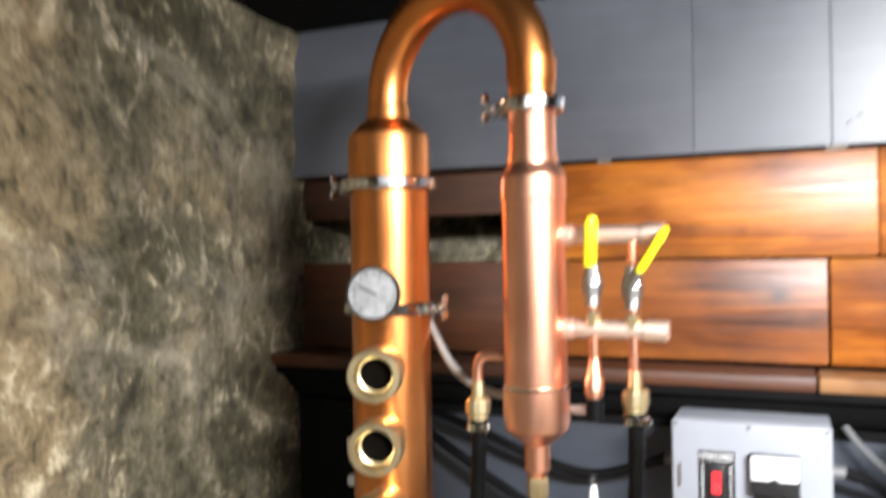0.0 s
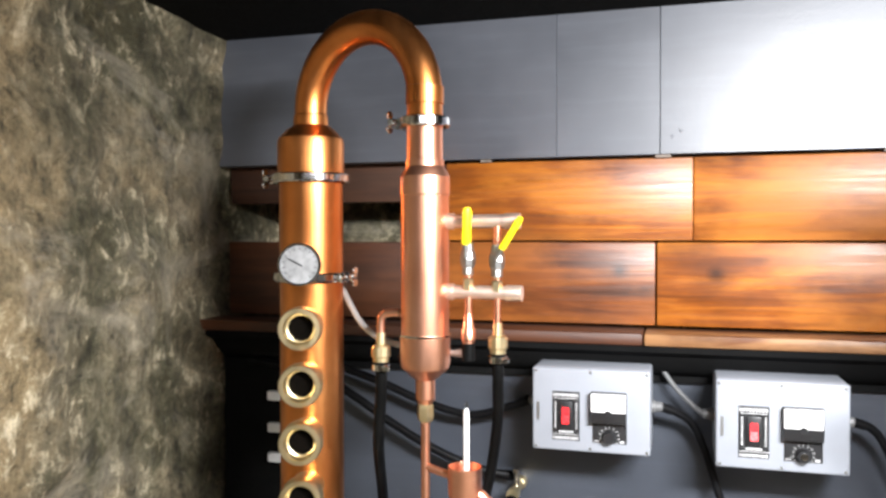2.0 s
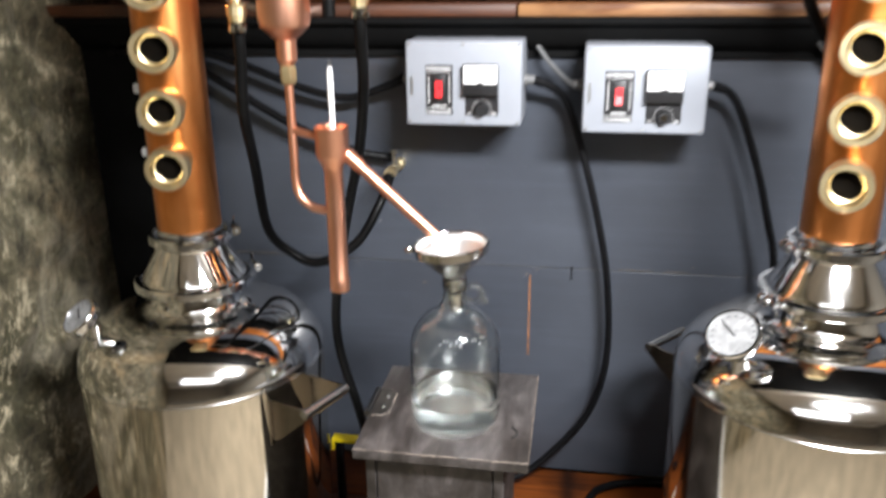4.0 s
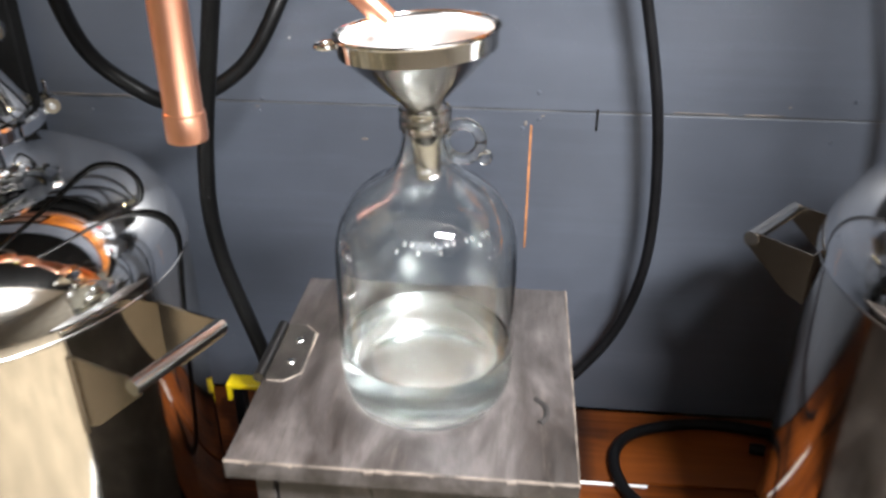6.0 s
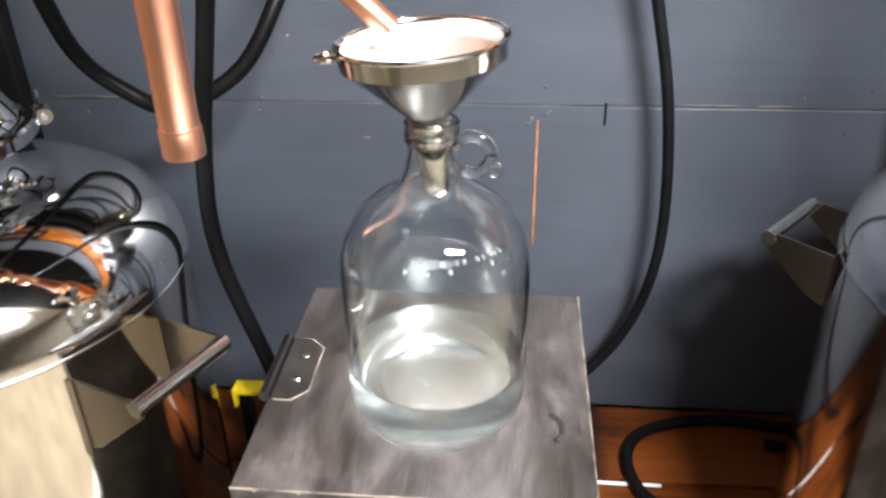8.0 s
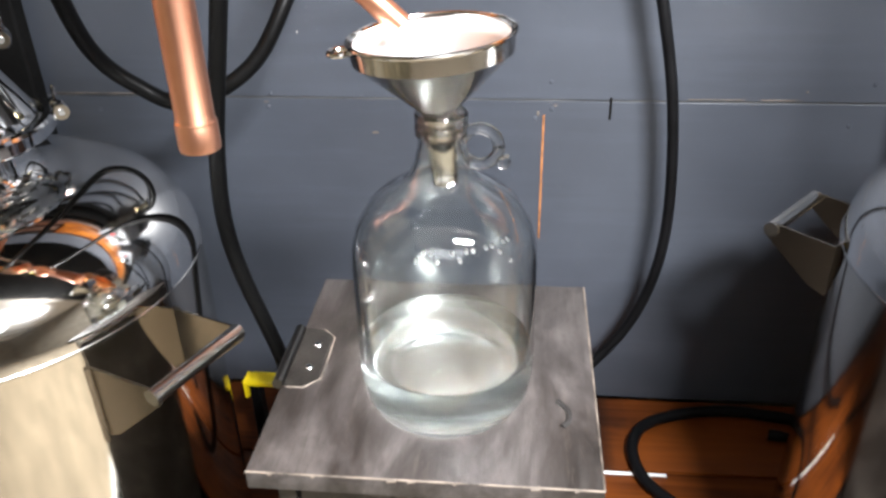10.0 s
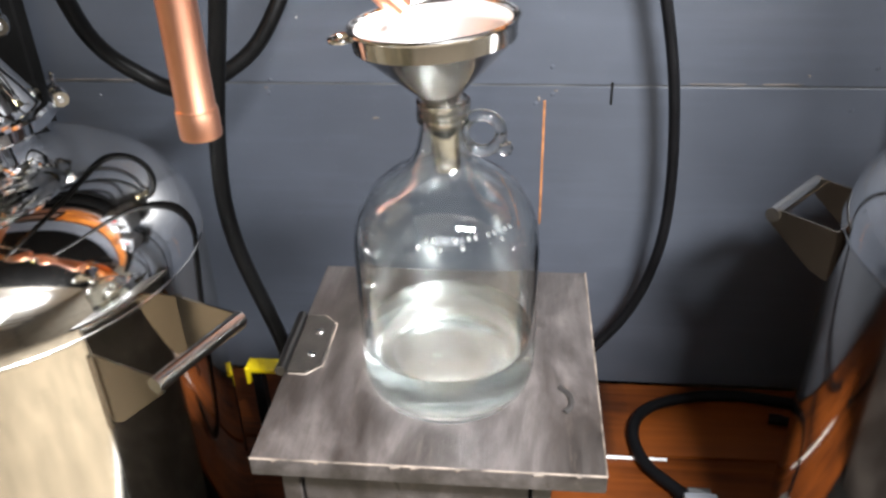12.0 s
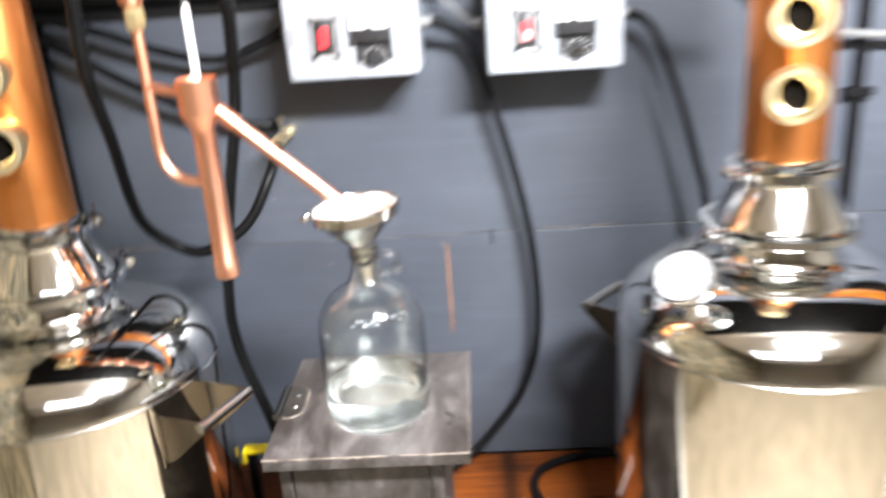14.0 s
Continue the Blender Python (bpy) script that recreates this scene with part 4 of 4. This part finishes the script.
run("power_cord", [(0.333, 1.275, 1.31), (0.36, 1.28, 1.30), (0.385, 1.28, 1.265), (0.425, 1.28, 1.163), (0.455, 1.275, 1.06), (0.474, 1.27, 0.98), (0.49, 1.26, 0.8), (0.5, 1.24, 0.6), (0.46, 1.24, 0.46), (0.36, 1.27, 0.438)], 0.0072, M["cord"], "black power cord drooping behind the boiler", "cord")
run("power_cord", [(-0.234, 1.275, 1.317), (-0.27, 1.29, 1.30), (-0.355, 1.3, 1.275), (-0.451, 1.3, 1.295), (-0.56, 1.3, 1.335), (-0.70, 1.31, 1.37), (-0.85, 1.32, 1.38)], 0.008, M["cord"], "black cord looping to the control box", "cord")
run("power_cord", [(-0.86, 1.32, 1.36), (-0.70, 1.31, 1.34), (-0.60, 1.3, 1.295), (-0.527, 1.3, 1.25), (-0.43, 1.3, 1.20), (-0.34, 1.31, 1.165), (-0.275, 1.33, 1.15)], 0.0085, M["cord"], "black cord sagging across the grey wall", "cord")
run("sample_tube", [(LX + 0.03, LY + 0.045, 1.56), (-0.485, 0.985, 1.528), (-0.446, 0.96, 1.487), (-0.40, 0.945, 1.466), (-0.34, 0.935, 1.459), (-0.285, 0.905, 1.458), (-0.258, 0.884, 1.462)], 0.005, M["tube"], "milky plastic tube from the column to the valve")
run("water_hose", [(0.452, 1.02, 1.655), (0.43, 1.06, 1.63), (0.415, 1.09, 1.58), (0.416, 1.1, 1.52), (0.435, 1.1, 1.455), (0.47, 1.1, 1.40), (0.52, 1.1, 1.36)], 0.0095, M["rubber"], "black rubber hose beside the copper column")
run("sample_tube", [(RX + 0.04, RY + 0.03, 1.525), (0.57, 1.05, 1.498), (0.62, 1.09, 1.484), (0.70, 1.1, 1.476), (0.85, 1.12, 1.48)], 0.006, M["tube"], "milky plastic tube leaving the column")
run("power_cord", [(0.50, 1.31, 1.40), (0.575, 1.31, 1.315), (0.64, 1.31, 1.275), (0.72, 1.31, 1.25), (0.9, 1.31, 1.24)], 0.0075, M["greycord"], "grey cord along the wall", "cord")
rp = thing("conduit", (0.745, WALL, FLOOR), "black upright conduit pipe on the grey wall", "conduit")
part("tube", pipe([(0.745, 1.335, 0.44), (0.745, 1.335, 1.40)], 0.010, 14, None, False), M["cord"], rp)
part("bracket", cuboid(0.72, 0.77, 1.325, 1.3495, 1.14, 1.155, 0.002, 1), M["cord"], rp)
run("power_cord", [(0.42, 1.30, 0.44), (0.32, 1.315, 0.441), (0.24, 1.305, 0.44), (0.18, 1.275, 0.44), (0.156, 1.225, 0.44), (0.166, 1.165, 0.44), (0.20, 1.12, 0.442), (0.215, 1.10, 0.442)], 0.0085, M["cord"], "black power cord curling over the floor", "cord")
plug = thing("plug", (0.225, 1.08, FLOOR), "pale grey plug lying on the floor boards", "plug")
part("body", cuboid(0.205, 0.25, 1.05, 1.10, FLOOR + 0.001, FLOOR + 0.03, 0.005, 2), M["box"], plug)
part("cap", cuboid(0.212, 0.243, 1.10, 1.112, FLOOR + 0.004, FLOOR + 0.026, 0.003, 2), M["galv"], plug)
tag = thing("paper_tag", (0.36, 1.11, FLOOR), "small pale cardboard tag on the floor", "tag")
bm = cuboid(-0.03, 0.03, -0.02, 0.02, 0.0, 0.0015)
bm.transform(pose(0.37, 1.11, FLOOR + 0.004, 6, 8, 60))
card = part("card", bm, M["white"], tag)
bm = cuboid(-0.012, 0.012, -0.006, 0.006, 0.0016, 0.0022)
bm.transform(pose(0.37, 1.11, FLOOR + 0.004, 6, 8, 60))
part("print", bm, M["plate"], card)

# ---- cabinet, jug and funnel ----
CT = 0.845
cab = thing("cabinet", (-0.08, 0.88, FLOOR), "small worn black-brown wooden cabinet with a rusty hinge", "cabinet")
part("top", cuboid(-0.211, 0.049, 0.748, 1.016, CT - 0.017, CT, 0.0018, 2), M["cabinet"], cab, "worn dark wooden top with bare edges")
part("side_panel", cuboid(-0.198, -0.183, 0.772, 1.0, FLOOR, CT - 0.0175, 0.001, 1), M["cabinet"], cab)
part("side_panel", cuboid(-0.003, 0.012, 0.772, 1.0, FLOOR, CT - 0.0175, 0.001, 1), M["cabinet"], cab)
part("back_panel", cuboid(-0.1825, -0.0035, 0.988, 1.0, FLOOR, CT - 0.0175), M["cabinet"], cab)
part("top_rail", cuboid(-0.1825, -0.0035, 0.776, 0.79, CT - 0.032, CT - 0.0175, 0.001, 1), M["darkwood"], cab)
door = part("door", cuboid(-0.1815, -0.0045, 0.774, 0.789, FLOOR + 0.03, CT - 0.034, 0.0015, 1), M["cabinet"], cab, "dark wooden cabinet door")
part("plinth", cuboid(-0.1825, -0.0035, 0.78, 0.792, FLOOR, FLOOR + 0.028), M["cabinet"], cab)
part("worn_edge", pipe([(-0.2105, 0.7488, CT - 0.0006), (0.0485, 0.7488, CT - 0.0006)], 0.0009, 8, None, False), M["edge"], cab, "rubbed bare front edge")
part("worn_edge", pipe([(0.0484, 0.7488, CT - 0.0006), (0.0484, 1.0155, CT - 0.0006)], 0.0008, 8, None, False), M["edge"], cab, "rubbed bare side edge")
random.seed(4)
for k in range(7):
    x = -0.20 + 0.24 * (k + 0.8 * random.random()) / 7
    part("chip", pipe([(x, 0.7486, CT - 0.002), (x + 0.002 + 0.006 * random.random(), 0.7486, CT - 0.001)], 0.0010 + 0.0009 * random.random(), 6, None, False), M["edge"], cab)
# hinge leaf with clipped corners, let into the top
bm = bmesh.new()
loop = [(-0.208, 0.846), (-0.192, 0.846), (-0.181, 0.857), (-0.181, 0.915), (-0.192, 0.926), (-0.208, 0.926)]
lo = [bm.verts.new((x, yy, CT)) for x, yy in loop]
hi = [bm.verts.new((x, yy, CT + 0.002)) for x, yy in loop]
bm.faces.new(lo[::-1])
bm.faces.new(hi)
for i in range(6):
    bm.faces.new((lo[i], lo[(i + 1) % 6], hi[(i + 1) % 6], hi[i]))
hinge = part("hinge", bm, M["rust"], cab, "old steel hinge leaf", False)
part("worn_outline", pipe([(x, yy, CT + 0.0002) for x, yy in ((-0.206, 0.8445), (-0.1915, 0.8445), (-0.1795, 0.8565), (-0.1795, 0.9155), (-0.1915, 0.9275), (-0.206, 0.9275))], 0.0007, 6, None, False), M["edge"], hinge, "pale rubbed outline round the hinge")
part("knuckle", pipe([(-0.2135, 0.846, CT + 0.001), (-0.2135, 0.926, CT + 0.001)], 0.0050, 12, None, False), M["darksteel"], hinge)
for q in ((-0.192, 0.902), (-0.192, 0.87)):
    part("hinge_screw", lathe([(0, 0.0034), (0.0028, 0.003), (0.0036, 0.002)], Matrix.Translation((*q, CT)), 12), M["chrome"], hinge)
part("burn_mark", pipe([(0.018, 0.842, CT - 0.0004), (0.0255, 0.832, CT - 0.0004), (0.026, 0.82, CT - 0.0004), (0.021, 0.812, CT - 0.0004)], 0.0026, 8), M["char"], cab, "dark curved burn mark")

JX, JY = -0.0715, 0.8515
jug = thing("glass_jug", (JX, JY, CT), "clear glass one gallon jug with a finger ring, part full", "jug")
outer = [(0, 0.0075), (0.02, 0.007), (0.036, 0.0055), (0.048, 0.0025), (0.056, 0.0008), (0.060, 0.0), (0.066, 0.003), (0.071, 0.012), (0.0732, 0.025), (0.0738, 0.04), (0.0738, 0.125), (0.0725, 0.14), (0.068, 0.155), (0.058, 0.17), (0.045, 0.181), (0.032, 0.188), (0.0235, 0.195), (0.0195, 0.204), (0.0172, 0.216), (0.0165, 0.222), (0.0185, 0.224), (0.0185, 0.228), (0.0168, 0.2295), (0.0168, 0.232), (0.0185, 0.2335), (0.0185, 0.238), (0.0165, 0.240)]
inner = [(0.0135, 0.240), (0.0132, 0.222), (0.0145, 0.214), (0.017, 0.203), (0.021, 0.1935), (0.031, 0.1855), (0.0435, 0.1785), (0.056, 0.1675), (0.0655, 0.153), (0.0698, 0.139), (0.071, 0.125), (0.071, 0.04), (0.0702, 0.026), (0.067, 0.014), (0.06, 0.0085), (0.05, 0.008), (0.036, 0.0098), (0.02, 0.0112), (0, 0.0118)]
mj = Matrix.Translation((JX, JY, CT + 0.0005))
SL = 0.935
shell = [(r * SL if z < 0.19 else r, z) for r, z in outer + inner]
bottle = part("bottle", lathe(closed(shell)[:-1], mj, 96), M["glass"], jug)
bottle.visible_shadow = False
bottle.data.materials.append(M["stipple"])
for face in bottle.data.polygons:
    if face.center.z < 0.024 and Vector((face.center.x, face.center.y)).dot(Vector((face.normal.x, face.normal.y))) > -1e-4:
        face.material_index = 1
ring = [Vector((JX, JY, CT)) + Vector((0.0265, -0.004, 0.2165)) + Vector((math.cos(a) * 0.0130, 0, math.sin(a) * 0.0130)) for a in [2 * math.pi * i / 20 for i in range(20)]]
part("finger_ring", pipe(ring + [ring[0]], 0.0042, 12, None, True, 0, 2), M["glass"], jug, "glass finger ring at the neck")
part("ring_tail", lathe([(0, -0.005), (0.004, -0.004), (0.0055, 0), (0.004, 0.004), (0, 0.005)], Matrix.Translation((JX + 0.0425, JY - 0.004, CT + 0.2055)), 14), M["glass"], jug)
wl = 0.048
liq = [(0, 0.0110), (0.02, 0.0104), (0.036, 0.009), (0.05, 0.0072), (0.0608, 0.0077), (0.0682, 0.0135), (0.0712, 0.0258), (0.0720, wl - 0.002), (0.0720, wl + 0.0012), (0.0695, wl - 0.0006), (0.066, wl - 0.0014), (0, wl - 0.0014)]
spirit = part("spirit", lathe([(r * SL, z) for r, z in liq], mj, 72), M["liquid"])
spirit.visible_shadow = False
tagged(spirit, "shallow clear liquid in the bottom of the glass jug", "liquid")

for z in (0.237, 0.229):
    part("thread", lathe(closed([(0.0172, z - 0.0022), (0.0185, z - 0.0012), (0.0188, z), (0.0185, z + 0.0012), (0.0172, z + 0.0022)]), mj, 40), M["glass"], jug, "moulded glass thread round the neck")
for k in range(15):
    a = radians(-102 + 4.6 * k)
    if k in (4, 9):
        continue
    q = Vector((math.cos(a), math.sin(a), 0))
    rr, zz = (0.0592, CT + 0.1625) if k % 3 else (0.0618, CT + 0.1575)
    bm = lathe([(0, -0.0014), (0.0010, -0.0010), (0.0014, 0), (0.0010, 0.0010), (0, 0.0014)], axis_to(Vector((JX, JY, zz)) + q * rr, (q.x * 0.6, q.y * 0.6, 0.8)) @ Matrix.Diagonal((1, 1.6, 0.6, 1)), 8)
    part("embossing", bm, M["frost"], jug)

fun = thing("funnel", (JX, JY, 1.085), "polished steel funnel standing in the jug's neck", "funnel")
mf = Matrix.Translation((JX - 0.001, JY - 0.004, 1.085)) @ pose(0, 0, 0, 0, -4, 0) @ Matrix.Translation((0, 0, -1.085))
wallf = [(0.0515, 1.1375), (0.0535, 1.1385), (0.0545, 1.1375), (0.0535, 1.1255), (0.051, 1.1235), (0.0145, 1.089), (0.0115, 1.083), (0.0088, 1.034), (0.0078, 1.034), (0.0105, 1.084), (0.0135, 1.090), (0.050, 1.125), (0.0515, 1.1275), (0.0515, 1.1375)]
part("cone", lathe(wallf, mf, 64), M["steel"], fun)
part("inner_bowl", lathe([(0.0512, 1.1365), (0.0510, 1.1275), (0.0497, 1.1256), (0.0132, 1.0906), (0.0103, 1.085), (0.0101, 1.085), (0.0130, 1.0909), (0.0494, 1.1259), (0.0507, 1.1276), (0.0509, 1.1365)], mf, 64), M["matte"], fun, "satin inside of the funnel")
rim = [mf @ Vector((0.0545 * math.cos(2 * math.pi * i / 40), 0.0545 * math.sin(2 * math.pi * i / 40), 1.138)) for i in range(41)]
part("rolled_rim", pipe(rim, 0.0016, 8, None, False), M["steel"], fun)
lp = [mf @ Vector((-0.060 + 0.0075 * math.cos(a), -0.004 + 0.0075 * math.sin(a), 1.131)) for a in [2 * math.pi * i / 14 for i in range(15)]]
part("hanging_loop", pipe(lp, 0.0022, 8, None, False), M["steel"], fun, "small steel hanging loop")

hyd = thing("hydrometer", (PX, PY, 1.25), "slim glass hydrometer floating in the copper parrot", "hydrometer")
part("stem", lathe([(0, 1.252), (0.0042, 1.254), (0.0042, 1.375), (0.003, 1.383), (0, 1.385)], Matrix.Translation((PX + 0.002, PY, 0)), 16), M["white"], hyd, "white paper scale in a glass stem")
part("tip", lathe([(0, 1.383), (0.0024, 1.384), (0.002, 1.392), (0, 1.394)], Matrix.Translation((PX + 0.002, PY, 0)), 12), M["glass"], hyd)

yl = thing("yellow_clip", (-0.366, 1.171, FLOOR), "yellow plastic bracket on a dark post beside the cabinet", "bracket")
part("post", cuboid(-0.378, -0.364, 1.165, 1.185, FLOOR, 0.575, 0.002, 1), M["cord"], yl)
part("arm", cuboid(-0.381, -0.33, 1.16, 1.185, 0.5755, 0.584, 0.002, 1), M["yellow"], yl)
part("leg", cuboid(-0.3845, -0.3785, 1.16, 1.185, 0.555, 0.584, 0.0015, 1), M["yellow"], yl)

def lamp_fixture(ob, w, h, label):
    """A flat lamp on two short ceiling brackets, behind its light."""
    at = ob.matrix_world.translation
    fix = thing("ceiling_light", (at.x, at.y, 2.134), label, "lamp", "ceiling lights")
    bm = cuboid(-w / 2, w / 2, -h / 2, h / 2, 0.012, 0.028, 0.003, 1)
    bm.transform(ob.matrix_world)
    part("housing", bm, M["box"], fix)
    for k in (-0.35, 0.35):
        q = ob.matrix_world @ Vector((k * w, 0.0, 0.027))
        part("bracket", cuboid(q.x - 0.012, q.x + 0.012, q.y - 0.01, q.y + 0.01, q.z, 2.1345), M["galv"], fix)


lamp_fixture(lamp_light, 0.70, 0.19, "long flat ceiling light tilted towards the stills")
# Housing made up to go with the added rear light.
lamp_fixture(rear_fill, 1.34, 0.49, "added unseen light panel for broad reflections on the domes")
